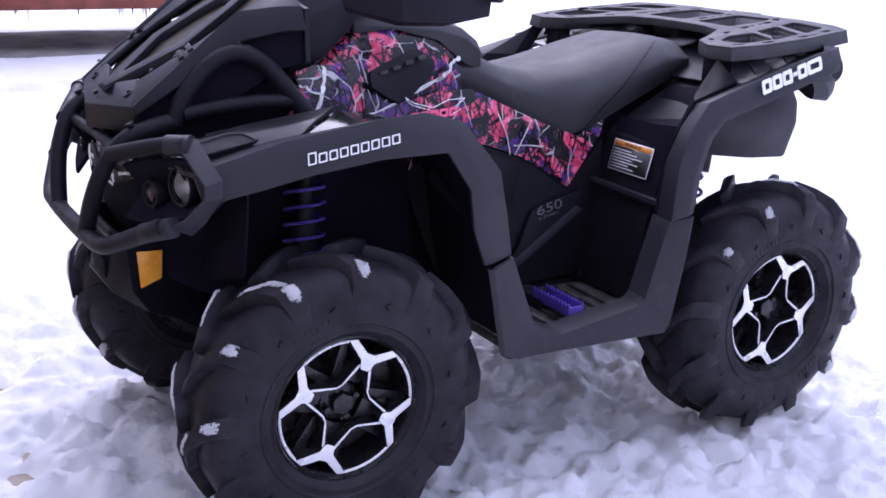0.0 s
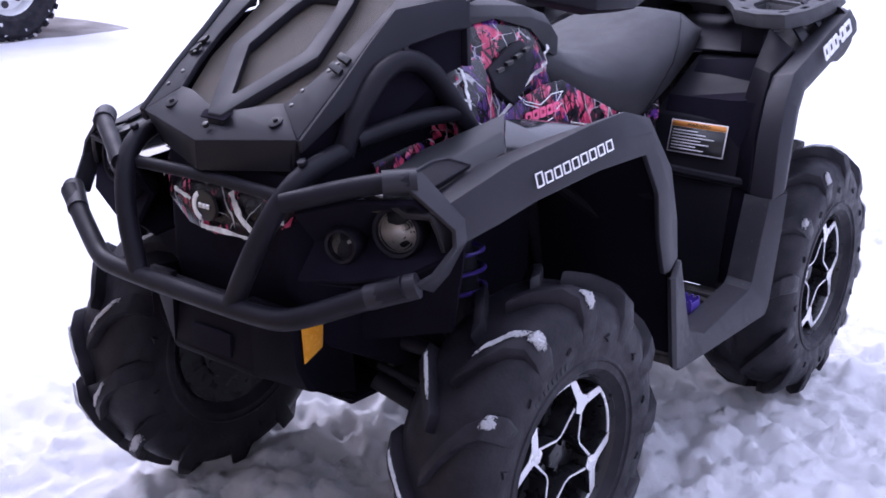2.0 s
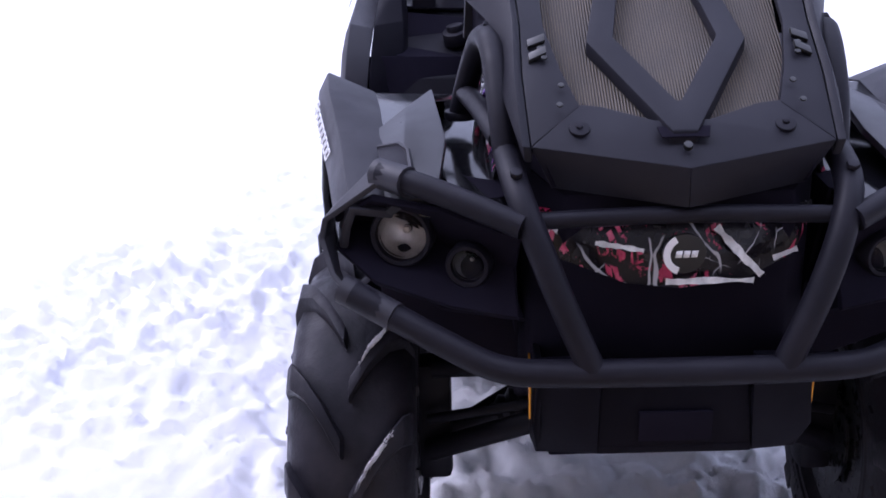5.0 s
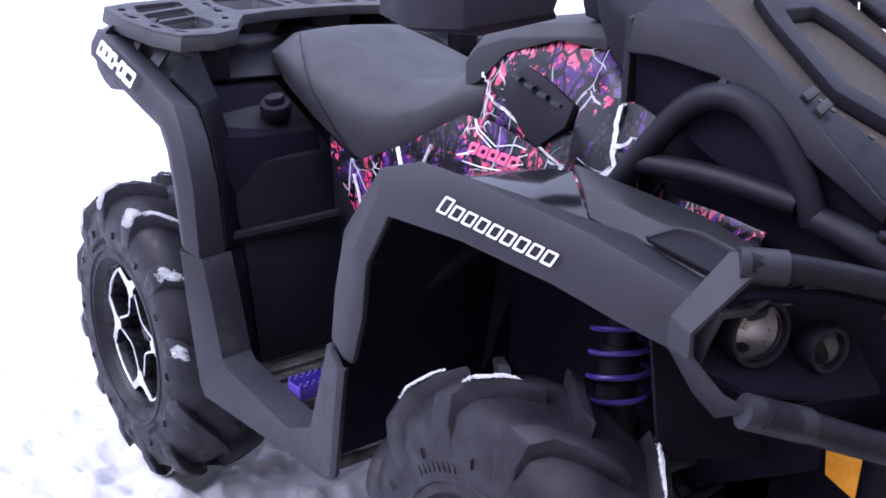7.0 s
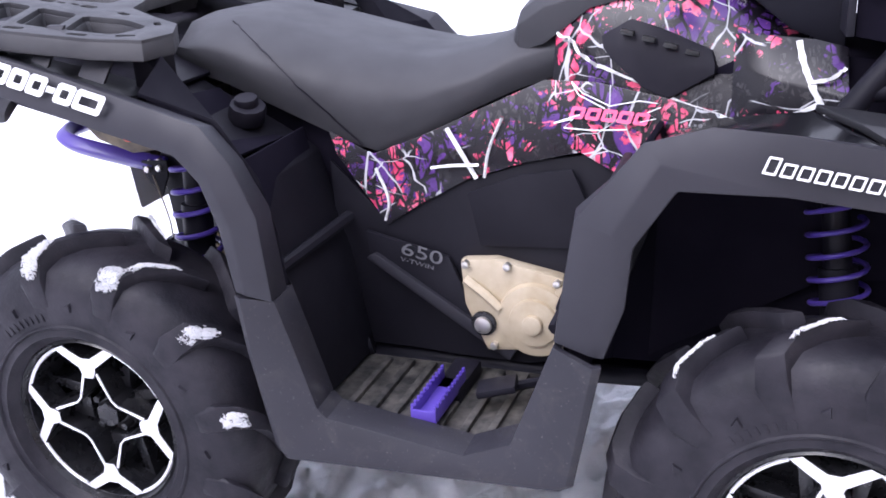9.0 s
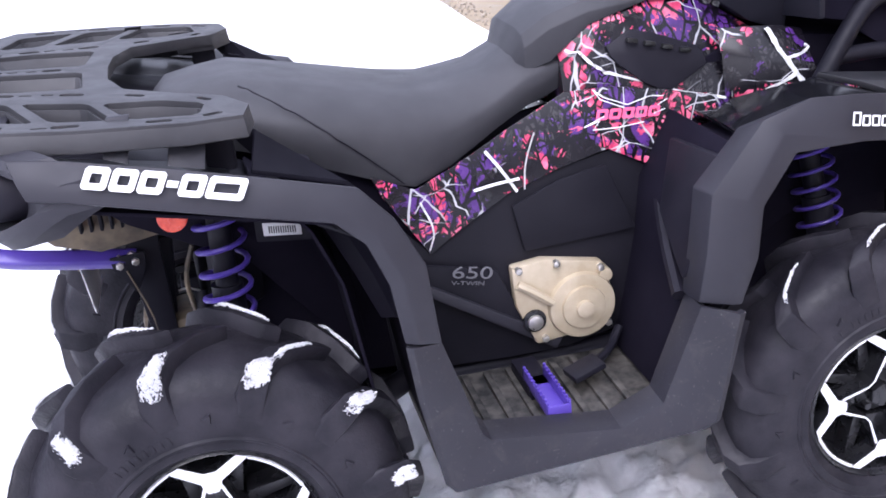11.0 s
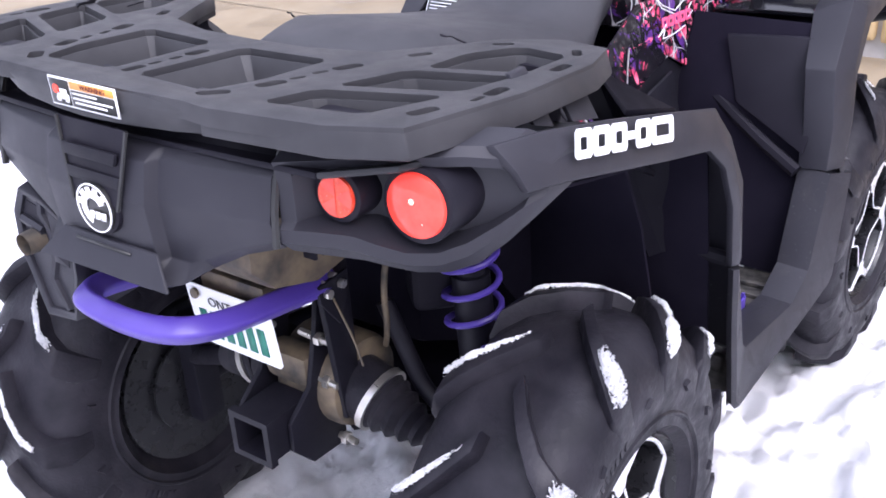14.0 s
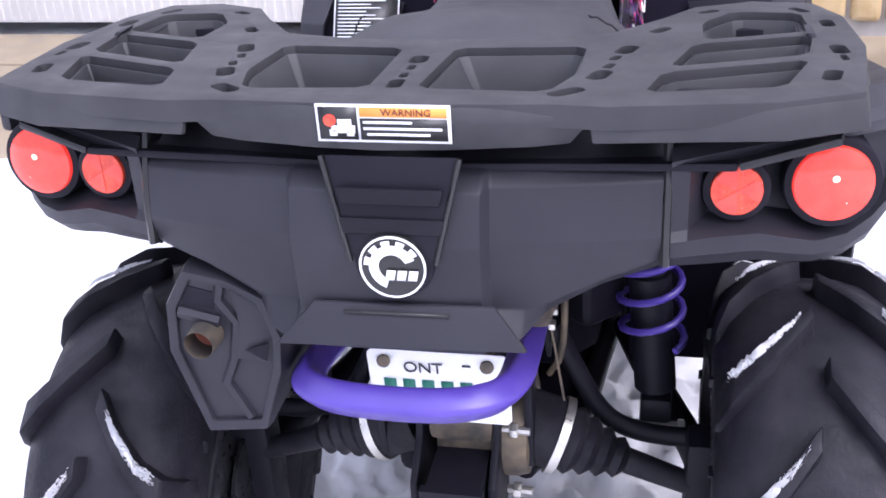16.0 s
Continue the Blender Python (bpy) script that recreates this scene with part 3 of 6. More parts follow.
def snow_on_lug(seed, angle, s, hand, f0, f1, v0, v1):
    """A ragged crust of snow on part of one lug."""
    nu, nv = max(24, int((f1 - f0) * 40)), max(12, int((v1 - v0) * 26))
    verts, keep = [], []
    for i in range(nu + 1):
        for j in range(nv + 1):
            u, v = i / nu, j / nv
            f, w = f0 + (f1 - f0) * u, v0 + (v1 - v0) * v
            q = Vector((f * 2.6 + seed * 3.1, w * 2.4, seed * 1.7))
            n = 0.6 * noise.noise(q) + 0.6 * noise.noise(q * 3.1) + 0.6 * noise.noise(q * 7.0) + 0.75 * noise.noise(q * 17.0)
            body = 1.0 - abs(2 * u - 1) ** 2.2 - abs(2 * v - 1) ** 2.2
            h = body * 0.9 + n * 0.95 - 0.04
            verts.append(lug_point(f, w, angle, s, hand, 0.0006 + 0.006 * max(0.0, min(1.0, h)) ** .7))
            keep.append(h > 0.06)
    faces = []
    for i in range(nu):
        for j in range(nv):
            q = (i * (nv + 1) + j, i * (nv + 1) + j + 1, (i + 1) * (nv + 1) + j + 1, (i + 1) * (nv + 1) + j)
            if sum(keep[k] for k in q) >= 3:
                faces.append(q)
    bm = raw(verts, faces)
    bmesh.ops.delete(bm, geom=[v for v in bm.verts if not v.link_faces], context='VERTS')
    return bm


def arc_piece(r0, r1, a0, a1, y0, y1, steps=8):
    rings = []
    for k in range(steps + 1):
        a = a0 + (a1 - a0) * k / steps
        rings.append([(r * math.cos(a), y, r * math.sin(a)) for r, y in ((r0, y0), (r1, y0), (r1, y1), (r0, y1))])
    return soften(loft(rings), 0.002, 1, 40)


def strut(p, q, w0, w1, y0, y1):
    """A flat spoke between two points (radius, angle) in the wheel's plane."""
    a = Vector((p[0] * math.cos(p[1]), 0, p[0] * math.sin(p[1])))
    b = Vector((q[0] * math.cos(q[1]), 0, q[0] * math.sin(q[1])))
    side = (b - a).cross(Vector((0, 1, 0))).normalized()
    pts = [a - side * w0, a + side * w0, b + side * w1, b - side * w1]
    return slab([(v.x, y0, v.z) for v in pts], (0, y1 - y0, 0), 0.0015)


LUGS = 12
LUG_DATA = {}


def build_wheel(spin, phase, hand, seed, spots):
    """A wheel whose outer side faces +y, at the origin."""
    tyre = part("wheel", carcass_mesh(), rubber, None, "black mud tyre on a silver and black rim")
    pitch = 2 * math.pi / LUGS
    for s in (1, -1):
        for k in range(LUGS):
            if (s, hand) not in LUG_DATA:
                ob = part("tread_lug", lug_mesh(s, hand), rubber, tyre)
                LUG_DATA[(s, hand)] = ob.data
            else:
                ob = new("tread_lug", LUG_DATA[(s, hand)])
                ob.parent = tyre
            ob.rotation_euler = (0, -(phase + pitch * (k + (0 if s > 0 else .5))), 0)
    part("barrel", revolve([(-0.10, 0.0), (-0.10, 0.160), (0.02, 0.163), (0.02, 0.155), (-0.01, 0.146), (-0.025, 0.060), (0.025, 0.050), (0.036, 0.044), (0.040, 0.030), (0.040, 0.0)], 40), rim_black, tyre)
    part("rim", revolve([(0.01, 0.146), (0.055, 0.152), (0.080, 0.157), (0.100, 0.165), (0.096, 0.170), (0.06, 0.168), (0.01, 0.163)], 48), rim_black, tyre)
    y0, y1, R = 0.060, 0.088, 0.157
    def at(r, a, y):
        return (r * math.cos(a), y, r * math.sin(a))
    face = .0022
    for k in range(4):
        a = spin + k * math.pi / 2
        ring = [(R, -.425), (R, -.300), (.1285, -.075), (.1285, .075), (R, .300), (R, .425), (.149, .395), (.111, .155), (.099, .140), (.090, .095), (.090, -.095), (.099, -.140), (.111, -.155), (.149, -.395)]
        body = part("spoke", slab([at(r, a + b, y0 - .02) for r, b in ring], (0, y1 - y0 + .02, 0), .0012), rim_black, tyre, "black spoke with a machined silver face")
        part("spoke_face", slab([at(r, a + b, y1) for r, b in ring], (0, face, 0), .0005), alloy, body)
        arms = [((.099, a + q * .135), (.056, a + q * .64), .0030, .0020) for q in (-1, 1)] + [((.056, a + .62), (.056, a + math.pi / 2 - .62), .0018, .0018)]
        part("spoke_web", merge(*[strut(p, q, w0 + .0006, w1 + .0006, y0 - .03, y1 - .004) for p, q, w0, w1 in arms]), rim_black, tyre)
        part("spoke_edge", merge(*[strut(p, q, w0, w1, y1 - .004, y1 - .0015) for p, q, w0, w1 in arms]), alloy, tyre, "thin machined edge")
        part("rim_edge", arc_piece(R - .0058, R + .0010, a + 0.42, a + math.pi / 2 - 0.42, y1 - .004, y1 + face, 14), alloy, tyre)
        darks = [strut((0.150, a + s * 0.34), (0.060, a + s * 0.56), 0.008, 0.012, -0.01, 0.040) for s in (-1, 1)]
        part("spoke_back", merge(strut((0.125, a), (0.050, a), 0.014, 0.022, 0.0, 0.046), *darks), rim_black, tyre)
        b = a + math.pi / 4
        part("lug_nut", disc((0.036 * math.cos(b), 0.044, 0.036 * math.sin(b)), (0, 1, 0), 0.008, 0.03, 6), rim_black, tyre)
    part("hub_cap", disc((0, 0.052, 0), (0, 1, 0), 0.027, 0.03, 6, 0.006), rim_black, tyre)
    part("brake_disc", revolve([(-.112, .03), (-.112, .10), (-.106, .10), (-.106, .03)], 28), rim_black, tyre)
    for n, (deg, s, f0, f1, v0, v1) in enumerate(spots):
        # the lug whose paddle comes nearest to the angle
        start = phase + (0 if s > 0 else pitch / 2)
        k = round((radians(deg) - hand * .36 - start) / pitch)
        bm = snow_on_lug(seed + n * 1.3, start + k * pitch, s, hand, f0, f1, v0, v1)
        if len(bm.faces):
            part("packed_snow", bm, snow, tyre, "snow packed on the tread", 60)
        else:
            bm.free()
    return tyre


# snow on the tread: angle from the front over the top, side, stretch along the lug and across it
top_snow = [(104, 1, 1.9, 3.9, -1.0, .7), (75, 1, 2.6, 4.0, -1.0, .9), (75, 1, .8, 2.7, -1.15, -.2), (45, 1, 2.0, 3.7, -1.0, .6), (17, 1, 2.8, 4.0, -.9, .6), (132, 1, 2.8, 4.2, -1.0, .4), (110, -1, .4, 3.2, -1.15, -.3), (80, -1, .3, 2.6, -1.15, -.4), (50, -1, .5, 2.5, -1.15, -.4)]
rear_snow = [(180, 1, .4, 2.2, .1, 1.1), (212, 1, 2.2, 4.2, -1.0, .2), (240, -1, .5, 2.6, -1.1, .2), (228, 1, 2.8, 4.0, -.8, .6), (165, 1, .2, 3.1, -1.1, .5), (195, 1, .6, 3.4, -1.1, .2), (195, 1, 2.6, 3.9, -1.0, .7), (225, 1, .5, 2.8, -1.1, .0), (150, -1, .4, 2.8, -1.1, -.1), (180, -1, .3, 2.6, -1.1, .1), (210, -1, .6, 3.0, -1.1, .0)]
front_snow = [(68, 1, .6, 2.8, .3, 1.15), (68, 1, 2.7, 3.9, -.2, 1.1), (38, 1, 2.7, 3.6, -.2, 1.0), (100, 1, 2.6, 3.7, -.4, .9), (4, 1, 3.0, 4.0, -.4, .8), (-20, 1, 1.0, 3.0, .3, 1.15), (10, 1, .4, 2.2, .3, 1.15), (-5, -1, .4, 2.2, .2, 1.15), (25, -1, .3, 2.4, .3, 1.15), (55, -1, .5, 2.4, .3, 1.15), (-30, -1, 2.0, 3.4, -.6, .8), (-50, 1, 1.0, 2.8, .2, 1.1)]
wheel_plan = {(1, 1): (116, 14, front_snow), (-1, 1): (106, 21, [(45, 1, 3.2, 3.9, -.6, .6), (78, 1, 3.2, 4.0, -.6, .6), (100, 1, .5, 2.4, -1.1, -.6)] + rear_snow),
              (1, -1): (2, 3, [(100, 1, .5, 2.3, -1.15, -.4), (130, 1, .6, 2.6, -1.15, -.4)] + front_snow[5:11]), (-1, -1): (-2, 8, top_snow + rear_snow)}
WHEELS = {}
for (fx, s), (spin, phase, spots) in wheel_plan.items():
    spots = [(d if s > 0 else 180 - d, *rest) for d, *rest in spots]
    w = build_wheel(radians(spin), radians(phase), s, 11 + 5 * fx + 2 * s, spots)
    w.parent = bike
    settle = (0.014, 0.018) if (fx, s) == (-1, -1) else (0.0, 0.0)
    w.matrix_basis = pose(fx * AXLE_X + settle[0], s * HUB_Y, (HUB_Z if fx < 0 else 0.328) + settle[1], 0, 0, (0 if s > 0 else 180) - (2 if fx > 0 else 0)) @ Matrix.Diagonal((0.97, 0.82, 0.97, 1) if fx > 0 else (1, 1, 1, 1))
    WHEELS[(fx, s)] = w


def fender_front(s):
    low = [(.312, .545, .598), (.342, .543, .68), (.352, .538, .77), (.41, .536, .855), (.55, .520, .850), (.70, .492, .824), (.79, .478, .802), (.905, .458, .778)]
    mid = [(.290, .548, .602), (.315, .548, .69), (.322, .540, .79), (.385, .533, .892), (.50, .520, .896), (.71, .480, .862), (.80, .468, .845), (.912, .452, .808)]
    top = [(.235, .535, .612), (.250, .533, .70), (.265, .520, .80), (.36, .512, .914), (.45, .507, .938), (.55, .498, .929), (.74, .465, .893), (.92, .440, .840)]
    inn = [(.228, .480, .612), (.240, .478, .70), (.255, .465, .80), (.35, .440, .884), (.45, .425, .901), (.57, .41, .894), (.75, .395, .880), (.925, .380, .835)]
    low, mid, top, inn = [[(x, y * .98, z) for x, y, z in r] for r in (low, mid, top, inn)]
    part("front_fender", sheet([flip(r, s) for r in (low, mid, top, inn)], 0.012, 0.004), plastic, bike, "dark grey textured fender flare")
    # glossy rear deck, matt front deck, and the dark tray inside them
    outer = [(.345, .436, .880), (.45, .421, .899), (.57, .406, .893), (.68, .398, .884)]
    inner = [(.36, .31, .872), (.42, .275, .890), (.50, .29, .904), (.565, .32, .918)]
    part("fender_deck", sheet([flip(r, s) for r in (outer, inner)], 0.010, 0.003), gloss_black, bike, "glossy black fender top")
    front = [[(.682, .402, .892), (.80, .394, .868), (.925, .383, .836)], [(.63, .362, .912), (.78, .362, .893), (.935, .365, .852)], [(.568, .32, .929), (.78, .30, .897), (.945, .315, .862)]]
    part("fender_front_deck", sheet([flip(r, s) for r in front], 0.012, 0.003, 2, 8), satin, bike)
    part("vent", slab(flip([(.775, .398, .880), (.895, .392, .856), (.885, .350, .870), (.80, .36, .890)], s), (0, 0, 0.006), 0.002), plastic_dark, bike, "black vent in the fender")
    part("vent_lip", tube(flip([(.775, .398, .885), (.80, .356, .897), (.885, .348, .876)], s), .004, 1, 6), plastic, bike)
    tray = [[(.36, .33, .872), (.60, .335, .872), (.93, .34, .835)], [(.37, .22, .862), (.62, .225, .860), (.955, .225, .830)]]
    part("side_tray", sheet([flip(r, s) for r in tray], 0.008, 0.003), gloss_black, bike)
    strip = [[(.66, .238, .862), (.74, .238, .858), (.82, .236, .846)], [(.66, .230, .888), (.74, .230, .882), (.82, .228, .870)]]
    part("tray_camo", sheet([flip(r, s) for r in strip], 0.006, 0.002), camo, bike, "pink camouflage inner strip")


def foot_guard(s):
    outer = [(-.284, .645), (-.274, .55), (-.242, .372), (-.225, .352), (.245, .372), (.268, .385), (.312, .592)]
    inner = [(-.222, .634), (-.196, .55), (-.166, .445), (-.15, .430), (.085, .398), (.165, .432), (.236, .608)]
    rows = [[(x, .548, z) for x, z in outer], [(x * .96, .553, z * 0.985 + 0.008) for x, z in outer], [(x, .532, z) for x, z in inner], [(x, .47, z + .004) for x, z in inner]]
    part("foot_guard", sheet([flip(r, s) for r in rows], 0.012, 0.004), scuffed, bike, "dark grey scuffed footwell guard")


def footwell(s):
    floor = part("footwell_floor", box(-.012, s * .375, .372, .45, .33, .02), muddy_plastic, bike, "ribbed black footrest floor with grit")
    for k in range(8):
        part("floor_rib", box(0.045 * k - .17, s * .365, .3865, .014, .27, .010, .003), muddy_plastic, floor)
    peg = part("foot_peg", merge(box(-.006, s * .392, .408, .042, .15, .010), box(-.026, s * .392, .419, .005, .15, .026, .002), box(.014, s * .392, .419, .005, .15, .026, .002), box(-.006, s * .4645, .417, .042, .005, .024, .002)), purple, bike, "purple channel-shaped foot peg")
    for k in range(11):
        for x in (-.026, .014):
            part("peg_tooth", box(x, s * (.322 + .0140 * k), .4335, .005, .006, .008, .001), purple, peg)
    if s < 0:
        part("brake_pedal", merge(box(.085, -.35, .425, .07, .05, .014, .005, (0, -12, 12)), tube([(.10, -.34, .42), (.17, -.27, .41), (.20, -.24, .44)], .009, 1, 8)), steel_black, bike, "black foot brake pedal")
    part("peg_mount", box(-.006, s * .30, .398, .05, .12, .03, .006), plastic_dark, bike)
    # rear wall with its shelf, front wall with a rib
    rear = [[(-.215, y, .39), (-.245, y, .60), (-.275, y, .70), (-.296, y, .785), (-.325, y, .806), (-.41, y, .852), (-.54, y, .915)] for y in (.19, .24, .32, .40, .425)]
    part("footwell_rear_wall", sheet([flip(r, s) for r in rear], 0.010, 0.004), plastic_mid, bike)
    front = [[(.20, y, .39), (.225, y, .50), (.25, y, .62), (.265, y, .74), (.33, y, .865)] for y in (.20, .32, .44, .508)]
    part("footwell_front_wall", sheet([flip(r, s) for r in front], 0.010, 0.004), liner_black, bike)
    part("wall_panel", slab(flip([(.305, .285, .835), (.318, .455, .845), (.262, .488, .700), (.238, .478, .640), (.262, .330, .715)], s), (-.014, 0, 0), .005), plastic_dark, bike, "raised black panel")
    part("panel_rib", tube(flip([(.285, .25, .735), (.25, .36, .665), (.225, .47, .605)], s), 0.014, 1, 8), plastic_dark, bike)
    part("panel_rib", tube(flip([(-.235, .215, .665), (-.252, .36, .655), (-.262, .53, .650)], s), 0.012, 1, 8), plastic_mid, bike)


def fender_rear(s):
    low = [(-.284, .545, .650), (-.298, .545, .755), (-.326, .54, .828), (-.37, .533, .868), (-.50, .527, .898), (-.62, .522, .928), (-.74, .514, .957), (-.80, .505, .966)]
    mid = [(-.262, .549, .645), (-.275, .548, .760), (-.306, .541, .840), (-.352, .532, .888), (-.49, .523, .920), (-.61, .516, .950), (-.74, .506, .981), (-.81, .497, .992)]
    top = [(-.222, .537, .634), (-.234, .533, .775), (-.275, .525, .858), (-.325, .518, .915), (-.48, .508, .955), (-.60, .500, .985), (-.74, .490, 1.015), (-.82, .474, 1.022)]
    inn = [(-.225, .48, .634), (-.24, .478, .775), (-.285, .470, .850), (-.335, .462, .90), (-.48, .455, .938), (-.60, .447, .966), (-.74, .437, .998), (-.82, .422, 1.004)]
    part("rear_fender", sheet([flip(r, s) for r in (low, mid, top, inn)], 0.012, 0.004), plastic, bike, "dark grey textured rear fender flare")
    a = [(-.50, .456, .940), (-.54, .454, .948), (-.60, .449, .963), (-.76, .437, .998), (-.90, .41, 1.015)]
    b = [(-.52, .33, .925), (-.55, .33, .933), (-.60, .33, .945), (-.76, .33, .975), (-.93, .32, 1.00)]
    c = [(-.52, .0, .915), (-.55, .0, .925), (-.60, .0, .94), (-.76, .0, .97), (-.95, .0, 1.00)]
    part("rear_deck", sheet([flip(r, s) for r in (b, c)], 0.008, 0.003), plastic_dark, bike, "black rear deck under the rack")
    part("fender_top", sheet([flip(r, s) for r in (a, b)], 0.008, 0.003), satin, bike, "satin black inner top of the rear fender")
    edge = [(-.230, .482, .640), (-.240, .479, .730), (-.265, .474, .815), (-.337, .462, .902), (-.480, .455, .942)]
    back = [(-.275, .425, .640), (-.305, .408, .725), (-.345, .400, .812), (-.400, .398, .902), (-.465, .402, .990)]
    deep = [(-.300, .415, .640), (-.335, .398, .725), (-.375, .390, .812), (-.430, .388, .902), (-.500, .392, .990)]
    part("fender_gusset", sheet([flip(r, s) for r in (edge, back, deep)], 0.008, 0.004), gloss_dark, bike, "black inner return of the rear fender")
    for x0, x1, z in ((-.545, -.600, .965), (-.655, -.690, .990)):
        part("rack_bracket", slab(flip([(x0, .452, z - .006), (x1, .446, z + .006), (x1 + .012, .405, z + .058), (x0 + .012, .405, z + .058)], s), (0, -s * .008, 0), .002), plastic, bike)


for s in (1, -1):
    fender_front(s), foot_guard(s), footwell(s), fender_rear(s)


def printed(bm, points, half):
    """A narrow ragged stripe laid on the nearest faces of a panel."""
    line = rounded(points, 3)
    bm.faces.ensure_lookup_table()
    bm.normal_update()
    rows = [[], []]
    for k, p in enumerate(line):
        way = (line[min(k + 1, len(line) - 1)] - line[max(k - 1, 0)]).normalized()
        best = min(bm.faces, key=lambda f: (f.calc_center_median() - p).length)
        far, place, up = 1e9, p, best.normal
        for f in bm.faces:
            q = p - f.normal * (p - f.calc_center_median()).dot(f.normal)
            if (f.calc_center_median() - q).length < 0.075 and (q - p).length < far:
                far, place, up = (q - p).length, q, f.normal
        side = way.cross(up).normalized()
        w = half * (0.75 + 0.5 * noise.noise(p * 90))
        rows[0].append(place + up * .0025 + side * w)
        rows[1].append(place + up * .0025 - side * w)
    return sheet(rows, .0015, 0)


def build_seat():
    xs = [(-.64, .965, .11, .93), (-.60, 1.005, .150, .92), (-.48, 1.018, .190, .90), (-.34, .986, .208, .85), (-.22, .959, .206, .80), (-.177, .951, .200, .786), (-.10, .943, .178, .81), (0.0, .960, .150, .86), (.07, .995, .130, .89), (.145, 1.01, .115, .915)]
    rings = []
    for x, top, half, low in xs:
        rings.append([(x, -half * .96, low), (x, -half * 1.03, (low + top) / 2), (x, -half * .92, top - .035), (x, -half * .62, top - .006), (x, 0, top), (x, half * .62, top - .006), (x, half * .92, top - .035), (x, half * 1.03, (low + top) / 2), (x, half * .96, low), (x, 0, low - .01)])
    bm = loft(rings)
    bmesh.ops.subdivide_edges(bm, edges=bm.edges, cuts=1, use_grid_fill=True, smooth=0.15)
    cover = bm.copy()
    ob = part("seat", bm, vinyl, bike, "dark grey stitched vinyl saddle", 50)
    for s in (1, -1):
        part("seam", printed(cover, flip([(-.47, .150, 1.010), (-.40, .190, .975), (-.33, .212, .920), (-.26, .213, .860), (-.20, .205, .800)], s), .0016), plastic_dark, ob)
    cover.free()


build_seat()


def build_tank():
    xs = [(.138, 1.050, .105, .87, .150), (.16, 1.066, .118, .86, .160), (.22, 1.072, .128, .85, .168), (.32, 1.076, .132, .845, .178), (.43, 1.062, .132, .842, .205), (.53, 1.0, .145, .845, .228), (.62, .93, .16, .85, .238)]
    rings = []
    for x, top, half, low, wide in xs:
        side = [(wide, low), (wide * .95, low + .25 * (top - low)), ((wide * .4 + half * .6), low + .55 * (top - low)), (half, top - .045), (half * .82, top - .012), (half * .4, top)]
        rings.append([(x, y, z) for y, z in side] + [(x, -y, z) for y, z in reversed(side)])
    tank_bm = loft(rings)
    skin = tank_bm.copy()
    tank = part("tank_cover", tank_bm, camo, bike, "glossy pink and purple camouflage tank cover", 50)
    for s in (1, -1):
        pad = [[(.223, .150, .990), (.272, .151, 1.018), (.32, .153, 1.005), (.405, .164, .972)], [(.228, .162, .972), (.275, .168, .968), (.335, .174, .948), (.412, .184, .952)], [(.243, .170, .955), (.295, .178, .912), (.335, .186, .892), (.412, .192, .938)]]
        part("knee_pad", sheet([flip(r, s) for r in pad], 0.014, 0.005), plastic_dark, tank, "black rubber knee pad")
        for k in range(4):
            part("pad_slot", box(.27 + .035 * k, s * (.166 + .002 * k), .998 - .010 * k, .022, .012, .008, .002, (0, 12, 0)), label_black, tank)
        # printed birch branches
        for pts, r in ((((.14, .165, 1.01), (.19, .178, .955), (.30, .192, .915), (.44, .214, .872)), .0055), (((.30, .193, .915), (.34, .182, .955), (.36, .176, .975)), .003), (((.52, .232, .85), (.535, .205, .90), (.56, .185, .945)), .006), (((.56, .225, .87), (.60, .215, .91), (.61, .20, .93)), .004)):
            part("branch_print", printed(skin, flip(pts, s), r if s > 0 else r * .6), bark_white, tank)
    for s in (1, -1):
        rows = [[(.44, .172, 1.0), (.50, .180, .998), (.56, .186, .994), (.605, .198, .985)], [(.44, .196, .955), (.51, .226, .937), (.56, .236, .930), (.612, .246, .918)], [(.44, .216, .875), (.51, .240, .866), (.57, .250, .863), (.622, .255, .861)]]
        shroud = part("tank_shroud", sheet([flip(r, s) for r in rows], .008, .003), camo, tank, "dark camouflage shroud with white birch print")
        face = raw(*grid([flip(r, s) for r in rows]))
        face.normal_update()
        for f in face.faces:
            if f.normal.y * s < 0:
                f.normal_flip()
        for pts, r in ((((.603, .252, .868), (.575, .244, .905), (.548, .222, .950), (.535, .19, .992)), .0062), (((.572, .243, .908), (.535, .240, .890), (.480, .228, .872)), .0040), (((.556, .232, .938), (.59, .238, .945), (.604, .225, .962)), .0035), (((.60, .25, .875), (.575, .25, .87), (.53, .243, .868)), .003)):
            part("branch_print", printed(face, flip(pts, s), r), bark_white, shroud)
        face.free()
    rings = []
    for x, w, lo, hi in ((.052, .095, .955, .985), (.072, .118, .955, 1.030), (.12, .128, .97, 1.062), (.20, .128, 1.03, 1.085), (.32, .12, 1.06, 1.095), (.42, .11, 1.05, 1.10)):
        rings.append([(x, y * w, z) for y, z in ((-1, lo), (-1.0, hi - .03), (-.85, hi - .008), (-.5, hi), (.5, hi), (.85, hi - .008), (1.0, hi - .03), (1, lo))])
    part("console", soften(loft(rings), .006, 2, 30), vinyl, bike, "black padded console in front of the saddle", 40)
    # dash pod behind the hood
    pod = soften(loft([[(x, y * w, z) for y, z in ((-1, lo), (-1.12, (lo + hi) / 2), (-.8, hi), (.8, hi), (1.12, (lo + hi) / 2), (1, lo))] for x, w, lo, hi in ((.60, .150, .97, 1.20), (.52, .150, 1.0, 1.22), (.44, .130, 1.06, 1.21), (.41, .12, 1.10, 1.20))]), .006)
